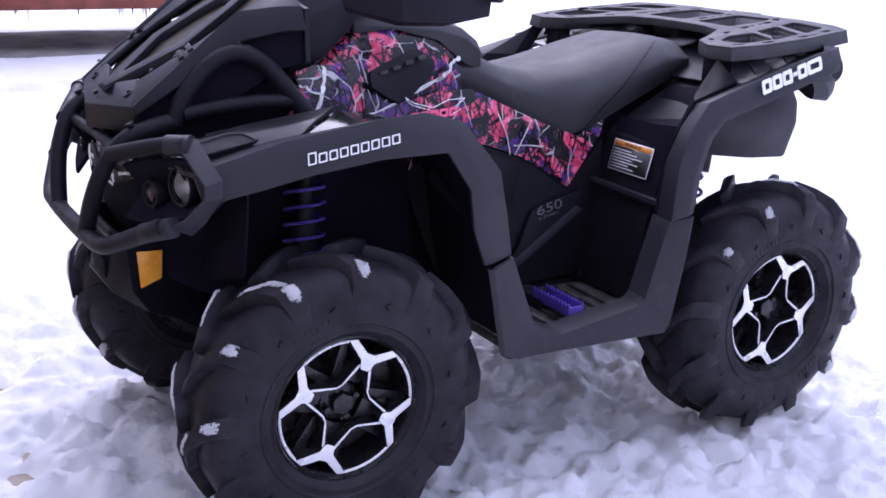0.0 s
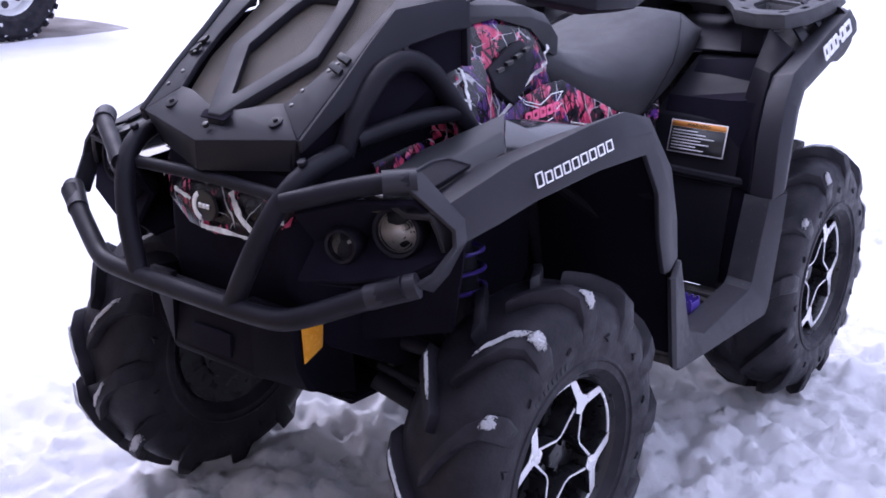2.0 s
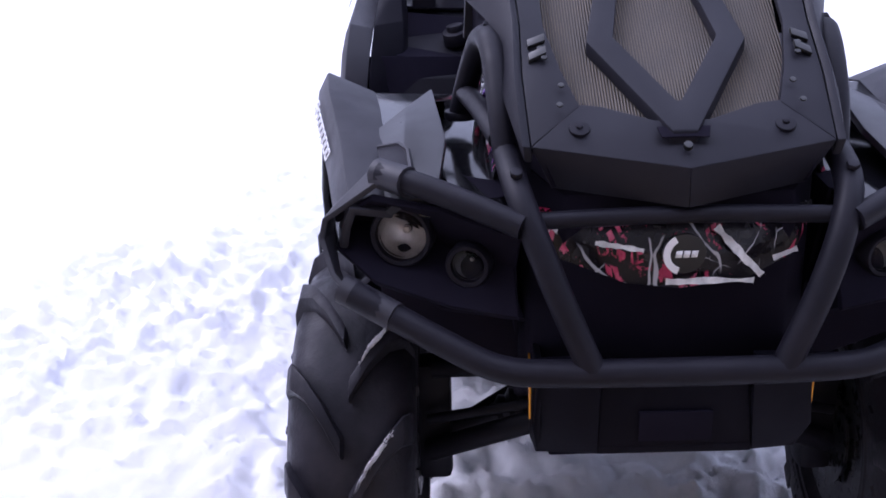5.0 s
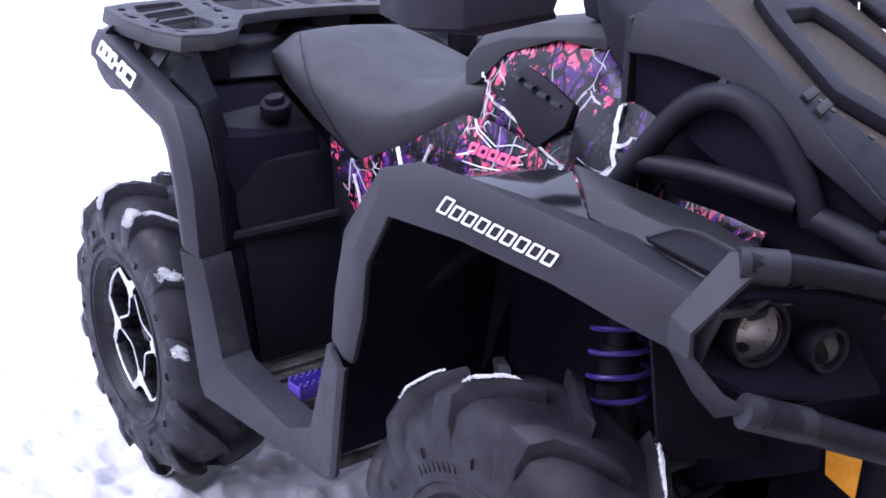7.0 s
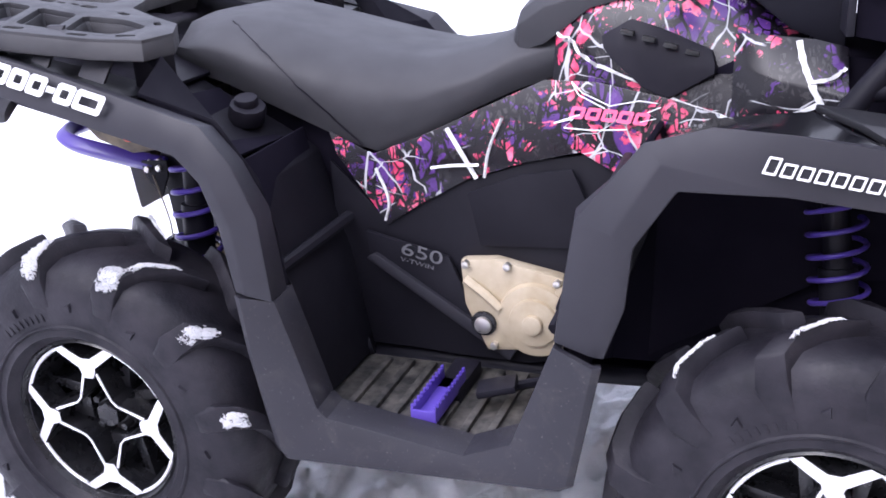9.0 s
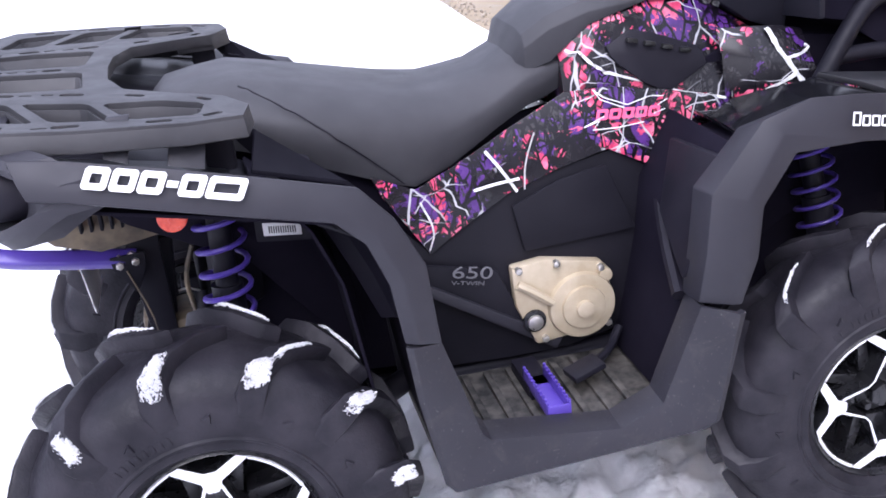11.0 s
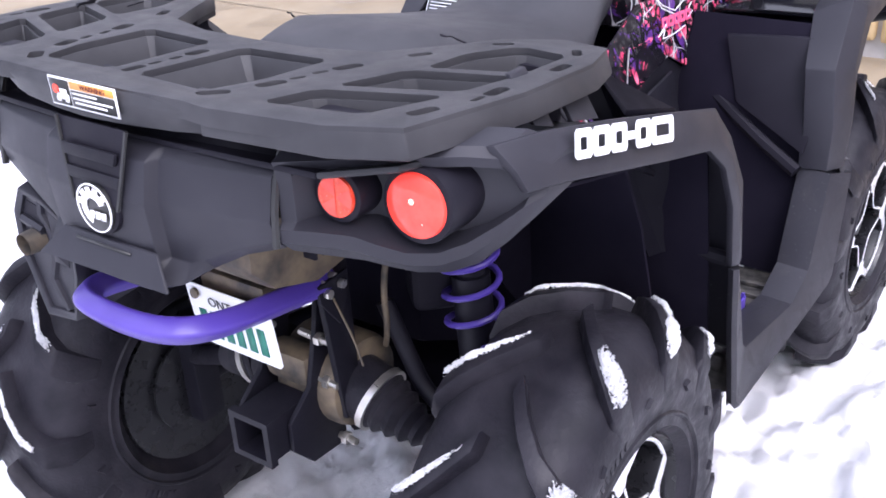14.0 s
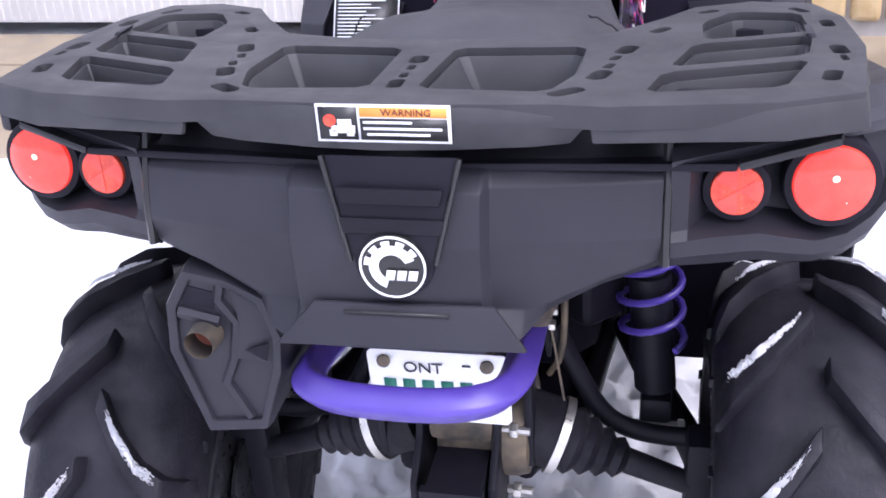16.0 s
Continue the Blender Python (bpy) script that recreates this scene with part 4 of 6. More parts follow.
    part("dash_pod", pod, hood_plastic, bike, "dark grey angular dash pod")
    for s in (1, -1):
        m = frame_on((.435, s * .160, 1.047), (s * -.07, 0, s * .023), (0, -s * .2, 1))
        lettering("tank_word", "SST G2", .012, m, grey_ink, tank)


build_tank()


def camo_side(s):
    top = [(-.262, .212, .825), (-.180, .208, .785), (-.09, .190, .818), (.02, .172, .868), (.13, .168, .918), (.22, .176, .918), (.33, .19, .900), (.45, .215, .872)]
    low = [(-.245, .222, .785), (-.162, .206, .650), (-.10, .206, .692), (.00, .206, .748), (.10, .206, .782), (.20, .208, .806), (.33, .214, .738), (.40, .222, .81)]
    part("side_camo", sheet([flip(r, s) for r in (top, low)], 0.006, 0.002), camo, bike, "pink camouflage side strip")
    up = [(-.27, .205, .77), (-.17, .198, .66), (0, .198, .745), (.12, .198, .785), (.21, .198, .80), (.33, .20, .735)]
    mi = [(-.27, .205, .62), (-.16, .195, .615), (-.04, .205, .60), (.08, .21, .61), (.22, .21, .62), (.31, .205, .66)]
    lo = [(-.25, .20, .40), (-.14, .20, .40), (-.02, .21, .40), (.10, .21, .40), (.20, .21, .42), (.25, .21, .50)]
    for pts, r in (((( .015, .208, .75), (-.015, .206, .80), (-.04, .196, .835)), .0042), (((.03, .208, .752), (.035, .200, .80), (.06, .190, .855)), .0032), (((.02, .209, .775), (-.03, .209, .772), (-.07, .208, .765)), .003), (((-.165, .210, .66), (-.15, .212, .70), (-.175, .212, .76)), .003)):
        part("branch_print", tube(flip(pts, s), r, 2, 6, squash=.35), bark_white, bike)
    part("engine_side_panel", sheet([flip(r, s) for r in (up, mi, lo)], 0.008, 0.004), plastic_mid, bike, "moulded black engine side panel")
    part("panel_facet", slab(flip([(-.205, .206, .64), (-.04, .212, .602), (-.005, .216, .52), (.03, .214, .455), (-.20, .206, .585)], s), (0, s * .010, 0), 0.004), plastic_mid, bike)
    part("panel_bar", slab(flip([(-.205, .206, .588), (-.185, .206, .600), (.085, .214, .436), (.07, .214, .412)], s), (0, s * .020, 0), 0.005), plastic, bike)
    part("panel_facet", slab(flip([(0.0, .21, .725), (.10, .214, .765), (.19, .214, .78), (.25, .214, .64), (.02, .212, .628)], s), (0, s * .008, 0), 0.004), plastic_mid, bike)


for s in (1, -1):
    camo_side(s)


def build_engine():
    cover = merge(disc((.124, -.225, .504), (0, -1, 0), .070, .05, 36, .012), disc((.124, -.252, .504), (0, -1, 0), .045, .012, 30, .004), disc((.124, -.262, .504), (0, -1, 0), .018, .012, 20, .003),
                  slab([(-.015, -.208, .605), (.05, -.208, .612), (.17, -.208, .588), (.195, -.208, .555), (.12, -.208, .44), (.03, -.208, .43), (-.01, -.208, .52)], (0, -.028, 0), .008), disc((.175, -.225, .56), (0, -1, 0), .014, .04, 16))
    part("engine_cover", cover, casting, bike, "tan cast engine cover with round clutch boss", 40)
    for x, z in ((-.002, .600), (.045, .445), (.165, .578), (.178, .455), (.075, .602)):
        part("cover_bolt", disc((x, -.240, z), (0, -1, 0), .0075, .014, 6, .0015), zinc, bike)
    part("cover_rib", tube([(-.005, -.238, .57), (.03, -.243, .548), (.062, -.246, .522)], .009, 1, 8), casting, bike)
    part("cover_hollow", disc((.026, -.236, .486), (0, -1, 0), .024, .010, 18, .003), rim_black, bike)
    part("drain_plug", disc((.026, -.232, .484), (0, -1, 0), .0165, .03, 24, .004), zinc, bike, "bright round engine plug")


build_engine()


# ---- hood over the radiator ----
def build_hood():
    f_mid, f_r, f_l = (1.008, 0, .908), (.963, -.194, .928), (.963, .194, .928)
    def up(x, y, dz=0.0):
        return (x, y, .942 + (.959 - x) * .64 + dz)
    hood = part("hood", merge(
        slab([f_mid, f_l, up(.925, .128, .010), up(.925, .10, .006), up(.945, 0.035, .004), up(.945, -0.035, .004), up(.925, -.10, .006), up(.925, -.128, .010), f_r], (-.01, 0, -.012), .003),
        slab([f_mid, f_l, (.945, .165, .868), (1.008, 0, .856)], (-.012, 0, 0), .003), slab([f_mid, (1.008, 0, .856), (.945, -.165, .868), f_r], (-.012, 0, 0), .003)), hood_plastic, bike, "dark grey angular radiator hood")
    for s in (1, -1):
        crest = [(.963, .194, .928), (.875, .198, 1.000), (.80, .196, 1.060), (.735, .200, 1.112), (.66, .235, 1.125), (.615, .255, 1.128)]
        inner = [up(.928, .128, .010), up(.87, .148, .012), up(.80, .163, .012), up(.735, .165, .012), up(.66, .17, .010), up(.61, .17, .010)]
        part("hood_rail", sheet([flip(r, s) for r in (crest, inner)], 0.012, 0.004), hood_plastic, hood)
        wall = [(.948, .178, .870), (.865, .222, .893), (.80, .236, .915), (.735, .250, .950), (.66, .268, 1.000), (.612, .268, 1.010)]
        mid = [(.957, .190, .905), (.872, .212, .965), (.80, .218, 1.005), (.735, .232, 1.055), (.66, .258, 1.075), (.612, .268, 1.078)]
        part("hood_side", sheet([flip(r, s) for r in (crest, mid)], 0.012, 0.004), hood_plastic, hood)
        # closed black sheet, put where the open side lies in shade
        part("opening_shade", sheet([[(x, y - s * .020, z) for x, y, z in flip(r, s)] for r in (mid, wall)], 0.006, 0.002), liner_black, hood, "matt black sheet for the shaded opening beside the radiator")
        part("hood_back", slab(flip([(.612, .262, 1.125), (.612, .268, 1.012), (.598, .12, 1.0), (.598, .12, 1.14)], s), (-.012, 0, 0), .003), hood_plastic, hood)
        part("screw", disc((.947, s * .131, .9455), (.55, 0, .83), .0135, .008, 24), steel_black, hood)
        part("screw_head", disc((.949, s * .131, .9500), (.55, 0, .83), .0050, .005, 6), plastic_dark, hood)
        for k, (x, y) in enumerate(((.905, .150), (.86, .168), (.845, .172), (.935, .155))):
            part("clip_slot", disc(up(x, s * y, .018), (.55, 0, .83), .0045, .003, 10), label_black, hood)
        for k in range(2):
            part("hood_notch", slab(flip([(.855 - .02 * k, .188, 1.014 + .015 * k), (.845 - .02 * k, .188, 1.022 + .015 * k), (.845 - .02 * k, .165, 1.032 + .013 * k), (.855 - .02 * k, .165, 1.024 + .013 * k)], s), (.004, 0, .006), .001), label_black, hood)
    part("grille", slab([up(.945, .035, -.016), up(.925, .125, -.016), up(.83, .160, -.014), up(.70, .170, -.014), up(.61, .165, -.014), up(.61, -.165, -.014), up(.70, -.170, -.014), up(.83, -.160, -.014), up(.925, -.125, -.016), up(.945, -.035, -.016)], (-.004, 0, -.008), 0), fins, hood, "dusty brown radiator fins")
    o = [(.966, .016), (.966, -.016), (.822, -.108), (.70, -.078), (.645, -.055), (.645, .055), (.70, .078), (.822, .108)]
    i = [(.920, .003), (.920, -.003), (.816, -.070), (.718, -.050), (.685, -.034), (.685, .034), (.718, .050), (.816, .070)]
    n = len(o)
    verts = [up(x, y, .008) for x, y in o] + [up(x, y, .008) for x, y in i] + [up(x, y, -.012) for x, y in o] + [up(x, y, -.012) for x, y in i]
    faces = []
    for k in range(n):
        j = (k + 1) % n
        faces += [(k, j, n + j, n + k), (2 * n + k, 3 * n + k, 3 * n + j, 2 * n + j), (k, 2 * n + k, 2 * n + j, j), (n + k, n + j, 3 * n + j, 3 * n + k)]
    part("diamond_frame", soften(raw(verts, faces), .003), hood_plastic, hood, "dark grey diamond-shaped guard")
    part("screw", disc((.984, 0, .930), (.55, 0, .83), .006, .008, 12), label_black, hood)
    part("tip_gap", slab([up(.970, .030, .002), up(.955, .034, .002), up(.955, -.034, .002), up(.970, -.030, .002)], (0, 0, .002), 0), liner_black, hood)
    # body under the hood
    core = loft([[(x, y * w, z) for y, z in ((-1, lo), (-1, hi), (1, hi), (1, lo))] for x, w, lo, hi in ((.95, .15, .66, .86), (.90, .19, .55, .88), (.72, .20, .45, .96), (.50, .18, .42, .98), (.20, .16, .40, .86))])
    part("inner_body", soften(core, .01), liner_black, bike)
    return hood


build_hood()


# ---- nose, lamps and bumper ----
def build_front():
    nose = [[(.925, -.185, .838), (.955, -.09, .832), (.965, 0, .832), (.955, .09, .832), (.925, .185, .838)], [(.935, -.175, .805), (.975, -.09, .788), (.985, 0, .785), (.975, .09, .788), (.935, .175, .805)], [(.948, -.158, .772), (.975, -.07, .744), (.980, 0, .737), (.975, .09, .748), (.948, .158, .772)]]
    part("nose_panel", sheet(nose, 0.008, 0.003), camo_nose, bike, "pink camouflage nose panel")
    flat = raw(*grid([[(x + .008, y, z) for x, y, z in r] for r in nose]))
    flat.normal_update()
    for f in flat.faces:
        if f.normal.x < 0:
            f.normal_flip()
    for pts, r in ((((.98, .045, .822), (.985, .070, .790), (.98, .105, .755)), .0065), (((.98, .095, .748), (.985, .03, .752), (.98, -.02, .752)), .0055), (((.95, -.165, .815), (.95, -.150, .832)), .009), (((.97, -.11, .800), (.985, -.05, .793)), .0045), (((.975, .12, .775), (.96, .155, .782)), .004)):
        part("branch_print", printed(flat, pts, r), bark_white, bike)
    flat.free()
    part("badge", disc((.994, 0, .792), (1, 0, -.1), .028, .008, 32), label_black, bike, "round black badge")
    part("badge_ring", merge(*[arc_yz((.999, 0, .792), .019, .028, radians(a0), radians(a1)) for a0, a1 in ((120, 250),)]), white_ink, bike)
    m = frame_on((1.000, 0, .792), (0, 1, 0), (0, 0, 1))
    b = bars([(-.012, -.004, .008, .009), (-.002, -.004, .008, .009), (.008, -.004, .008, .009)], .001, .15)
    b.transform(m)
    part("badge_mark", b, white_ink, bike)
    for s in (1, -1):
        pod = [[(.985, .205, .82), (.96, .30, .85), (.92, .40, .86), (.89, .455, .82)], [(.940, .21, .76), (.888, .29, .77), (.836, .37, .80), (.828, .45, .80)], [(.985, .21, .70), (.965, .30, .71), (.935, .40, .735), (.89, .455, .77)]]
        part("lamp_pod", sheet([flip(r, s) for r in pod], 0.010, 0.003), liner_black, bike, "black headlamp housing")
        for name, c, r in (("headlight", (.893, s * .357, .799), .0345), ("fog_light", (.926, s * .269, .766), .022)):
            way = (1, s * .25, .02)
            q = Vector(way).to_track_quat('Y', 'Z').to_matrix().to_4x4()
            at = Vector(c) + Vector(way).normalized() * .020
            ring = part(name, transformed(revolve([(-.045, .0), (-.045, r * .9), (-.02, r + .008), (.008, r + .009), (.013, r + .006), (.012, r + .001), (-.010, r), (-.040, r * .5), (-.040, 0)], 40), Matrix.Translation(at) @ q), plastic_dark, bike, "round headlamp with clear lens")
            bowl = revolve([(-.032, r * .18), (-.028, r * .50), (-.018, r * .80), (-.002, r * .97), (.004, r * .985)], 32)
            part("reflector", transformed(bowl, Matrix.Translation(at) @ q), chrome, ring, "chrome reflector bowl")
            part("bulb", disc(at - Vector(way).normalized() * .024, way, r * .15, .016, 16, .004), chrome, ring)
            glass = revolve([(.016, 0.0), (.0145, r * .5), (.010, r * .85), (.003, r * .985), (.001, r * .97), (.008, r * .83), (.0125, r * .5), (.014, 0)], 32)
            glass.transform(Matrix.Translation(at) @ q)
            g = part("lens", glass, lens_glass, ring)
            g.visible_shadow = False
        part("side_reflector", slab(flip([(.968, .1925, .622), (.912, .1895, .618), (.916, .1895, .556), (.962, .1925, .540)], s), (0, s * .003, 0), .001), amber_mat, bike, "amber side reflector")
    # skid plate
    skid = merge(slab([(.985, -.10, .61), (.985, .10, .61), (1.0, .105, .505), (1.0, -.105, .505)], (-.02, 0, 0), .004),
                 slab([(1.0, -.105, .505), (1.0, .105, .505), (.80, .16, .395), (.80, -.16, .395)], (0, 0, .012), .004),
                 *[slab(flip([(1.0, .10, .650), (.985, .185, .640), (.975, .190, .535), (.94, .185, .475), (1.0, .105, .505)], s), (-.014, 0, 0), .004) for s in (1, -1)],
                 *[slab(flip([(.975, .189, .640), (.90, .186, .63), (.83, .184, .52), (.82, .182, .43), (.94, .184, .475), (.968, .189, .535)], s), (0, -s * .01, 0), .004) for s in (1, -1)])
    part("skid_plate", skid, gloss_dark, bike, "black steel skid plate")
    # solid black block stands in for the dark inside an open slot
    part("winch_slot_shade", box(.998, 0, .545, .006, .10, .044, .002), liner_black, bike)
    part("cross_tube", tube([(.985, -.12, .628), (.985, .12, .628)], .012, 0), steel_black, bike)


def arc_yz(c, r0, r1, a0, a1, thick=.002, steps=14):
    rings = []
    for k in range(steps + 1):
        a = a0 + (a1 - a0) * k / steps
        rings.append([(c[0] + dx, c[1] + r * math.cos(a), c[2] + r * math.sin(a)) for r, dx in ((r0, 0), (r1, 0), (r1, thick), (r0, thick))])
    return loft(rings)


build_front()


def build_bumper():
    R = .0185
    bumper = part("bumper", tube([(.978, -.428, .741), (1.030, -.288, .676), (1.046, -.240, .658), (1.052, -.190, .654), (1.055, 0, .653), (1.052, .190, .654), (1.046, .240, .658), (1.030, .288, .676), (.978, .428, .741)], R, 2), steel_black, bike, "black tubular steel front bumper")
    for s in (1, -1):
        part("upright", tube(flip([(1.052, .122, .656), (1.040, .165, .755), (1.010, .198, .838), (.965, .214, .880), (.885, .220, .900)], s), R, 2), steel_black, bumper)
        part("wing_tube", tube(flip([(1.012, .207, .838), (.965, .30, .868), (.935, .358, .882), (.915, .388, .886)], s), R * .9, 2), steel_black, bumper)
        plate = [[(.893, .392, .897), (.868, .458, .828), (.872, .466, .795), (.905, .456, .745), (.928, .444, .720)], [(.935, .368, .897), (.908, .470, .822), (.912, .476, .795), (.945, .460, .755), (.968, .441, .740)]]
        part("wing_plate", sheet([flip(r, s) for r in plate], 0.008, 0.002), plastic, bumper, "angled bumper end plate")
        part("sleeve", tube(flip([(.962, .441, .742), (1.000, .372, .716)], s), R * 1.10, 0), plastic, bumper)
        part("sleeve", tube(flip([(.905, .392, .884), (.940, .352, .880)], s), R * 1.12, 0), plastic, bumper)
        part("arch_tube", tube(flip([(.885, .220, .895), (.862, .226, .955), (.79, .232, 1.035), (.715, .245, 1.035), (.655, .262, .965), (.605, .275, .895)], s), R, 2), steel_black, bumper)
        part("arch_brace", tube(flip([(.865, .228, .915), (.75, .250, .935), (.635, .268, .935)], s), R * .85, 2), steel_black, bumper)
        part("bolt", disc((.972, s * .213, .897), (.4, 0, .9), .009, .008, 6), steel_black, bumper)
        part("bolt", disc((.75, s * .240, 1.050), (0, s, .4), .008, .010, 6), steel_black, bumper)
        part("arch_foot", disc((.605, s * .275, .893), (0, 0, 1), .026, .014, 20, .004), steel_black, bumper)
    part("cross_bar", tube([(.990, -.20, .838), (.990, 0, .844), (.990, .20, .838)], R * .62, 1), steel_black, bumper)


build_bumper()


# ---- rear: rack, fascia, lamps ----
def rack_z(x):
    return 1.066 - .075 * (x + .98)


def grown(points, k):
    cx, cy = sum(a for a, _ in points) / len(points), sum(b for _, b in points) / len(points)
    return [(cx + (x - cx) * k, cy + (y - cy) * k) for x, y in points]


def chamfered(points, cut):
    out = []
    for k, p in enumerate(points):
        p = Vector((*p, 0))
        for other in (points[k - 1], points[(k + 1) % len(points)]):
            o = Vector((*other, 0))
            v = p + (o - p).normalized() * cut
            out.append((v.x, v.y))
    return out


def slot_ring(x, y, length, width, turn):
    out = []
    for k in range(12):
        a = 2 * math.pi * k / 12
        u = (length - width) / 2 * (1 if math.cos(a) > 0 else -1) + width / 2 * math.cos(a)
        v = width / 2 * math.sin(a)
        out.append((x + u * math.cos(turn) - v * math.sin(turn), y + u * math.sin(turn) + v * math.cos(turn)))
    return out


def build_rack():
    half = [(-.972, 0), (-.962, .160), (-.968, .205), (-.945, .350), (-.905, .425), (-.72, .452), (-.56, .450), (-.475, .425), (-.462, .355), (-.50, .285), (-.575, .245), (-.66, .19), (-.69, .10), (-.695, 0)]
    outline = half + [(x, -y) for x, y in reversed(half[1:-1])]
    openings, slots = [], []
    for s in (1, -1):
        openings += [[(x, y * s) for x, y in q] for q in (
            ((-.905, .030), (-.912, .145), (-.845, .165), (-.735, .165), (-.745, .035)),
            ((-.912, .240), (-.888, .355), (-.788, .385), (-.842, .255)),
            ((-.812, .262), (-.758, .388), (-.672, .400), (-.715, .285)),
            ((-.685, .295), (-.642, .402), (-.545, .400), (-.535, .33), (-.60, .295)))]
        slots += [slot_ring(x, s * y, l, w, s * t) for x, y, l, w, t in ((-.742, .212, .042, .020, .3), (-.781, .202, .022, .010, .3), (-.816, .198, .022, .010, .3), (-.853, .191, .040, .020, .3), (-.918, .165, .040, .020, .8), (-.64, .245, .035, .016, .5),
                                                                              (-.735, .424, .042, .018, 0), (-.772, .424, .024, .008, 0), (-.845, .404, .042, .018, .25), (-.60, .428, .040, .016, 0), (-.52, .405, .034, .014, -.5), (-.53, .300, .030, .014, .9))]
    slots += [slot_ring(x, 0, l, w, 0) for x, l, w in ((-.793, .036, .020), (-.829, .020, .009), (-.862, .020, .009), (-.895, .034, .016))]
    bm = bmesh.new()
    def loop(points):
        vs = [bm.verts.new((x, y, 0)) for x, y in points]
        return [bm.edges.new((vs[k], vs[(k + 1) % len(vs)])) for k in range(len(vs))]
    edges = loop(outline)
    openings = [chamfered(grown(q, 1.08), .011) for q in openings]
    for q in openings + slots:
        edges += loop(q)
    bmesh.ops.triangle_fill(bm, edges=edges, use_beauty=True)
    bmesh.ops.dissolve_limit(bm, angle_limit=radians(1), verts=bm.verts[:], edges=bm.edges[:], use_dissolve_boundaries=False)
    for v in bm.verts:
        v.co.z = rack_z(v.co.x)
    low = bm.copy()
    for f in bm.faces:
        if f.normal.z < 0:
            f.normal_flip()
    bmesh.ops.solidify(bm, geom=bm.faces[:], thickness=.022)
    bmesh.ops.recalc_face_normals(bm, faces=bm.faces)
    low.free()
    soften(bm, .0035, 2, 50)
    rack = part("cargo_rack", bm, rack_plastic, bike, "worn grey plastic cargo rack with slots", 40)
    # flared skirt round the outside, deeper at the back
    def skirt(points, deep, out):
        rows = [[(x, y, rack_z(x) - .004) for x, y in points], []]
        for x, y in points:
            r = math.hypot(x + .7, y)
            rows[1].append((x + out * (x + .7) / r, y + out * y / r, rack_z(x) - deep))
        return sheet(rows, .008, .003)
    for s in (1, -1):
        pts = [(-.962, .188), (-.945, .350), (-.905, .425), (-.72, .452), (-.56, .450), (-.475, .425), (-.462, .355), (-.50, .285), (-.575, .245)]
        part("rack_skirt", skirt([(x, y * s) for x, y in pts], .034, .008), rack_plastic, rack)
        part("rack_post", box(-.52, s * .34, .97, .05, .06, .09, .008), plastic_dark, rack)
        part("rack_post", box(-.86, s * .30, 1.01, .05, .08, .06, .008), plastic_dark, rack)
    lip = [(-.948, -.200), (-.958, -.160), (-.969, -.07), (-.972, 0), (-.969, .07), (-.958, .160), (-.948, .200)]
    part("rack_lip", sheet([[(x, y, rack_z(x) - .002) for x, y in lip], [(x - .006, y * .97, 1.050) for x, y in lip], [(x - .004 + .02 * abs(y), y * .86, 1.022) for x, y in lip]], .010, .003), rack_plastic, rack)
    for k, q in enumerate(openings):
        cx, cy = sum(a for a, _ in q) / len(q), sum(b for _, b in q) / len(q)
        wide = abs(cy) < .2
        deep, keep = (.060, .70) if wide else (.045, .86)
        rows = [[(x, y, rack_z(x) - .010) for x, y in q + q[:1]], [(cx + (x - cx) * keep + (.012 if wide else 0), cy + (y - cy) * keep, rack_z(x) - deep) for x, y in q + q[:1]]]
        part("rack_recess", sheet(rows, .005, .0015), rack_plastic, rack)
    # warning label on the rear lip
    m = frame_on((-.9775, -.008, 1.050), (0.0, -1, 0), (-.03, 0, 1))
    lab = part("warning_label", transformed(bars([(-.062, -.018, .124, .036)], .0015), m), white_ink, rack, "warning label with orange heading")
    part("label_field", transformed(bars([(-.0595, -.0155, .036, .031)], .0022), m), label_black, lab)
    part("label_field", transformed(bars([(-.021, -.0155, .080, .0205)], .0022), m), label_black, lab)
    part("label_heading", transformed(bars([(-.021, .0065, .080, .009)], .0022), m), orange_ink, lab)
    tagged(part("label_picture", transformed(bars([(-.048, -.009, .022, .007), (-.042, -.002, .013, .006), (-.050, -.012, .007, .006), (-.034, -.012, .007, .006)], .003), m), white_ink, lab), kind="stuff")
    part("label_mark", disc(m @ Vector((-.049, .003, .0025)), (-1, 0, 0), .006, .001, 16, 0), red_refl, lab)
    for q in ((-.018, .0005, .045, .0022), (-.018, -.0055, .072, .0022), (-.015, -.011, .058, .0022)):
        part("label_line", transformed(bars([q], .003), m), white_ink, lab)
    lettering("label_word", "WARNING", .0095, m @ Matrix.Translation((.022, .011, .003)), rust, lab)


build_rack()


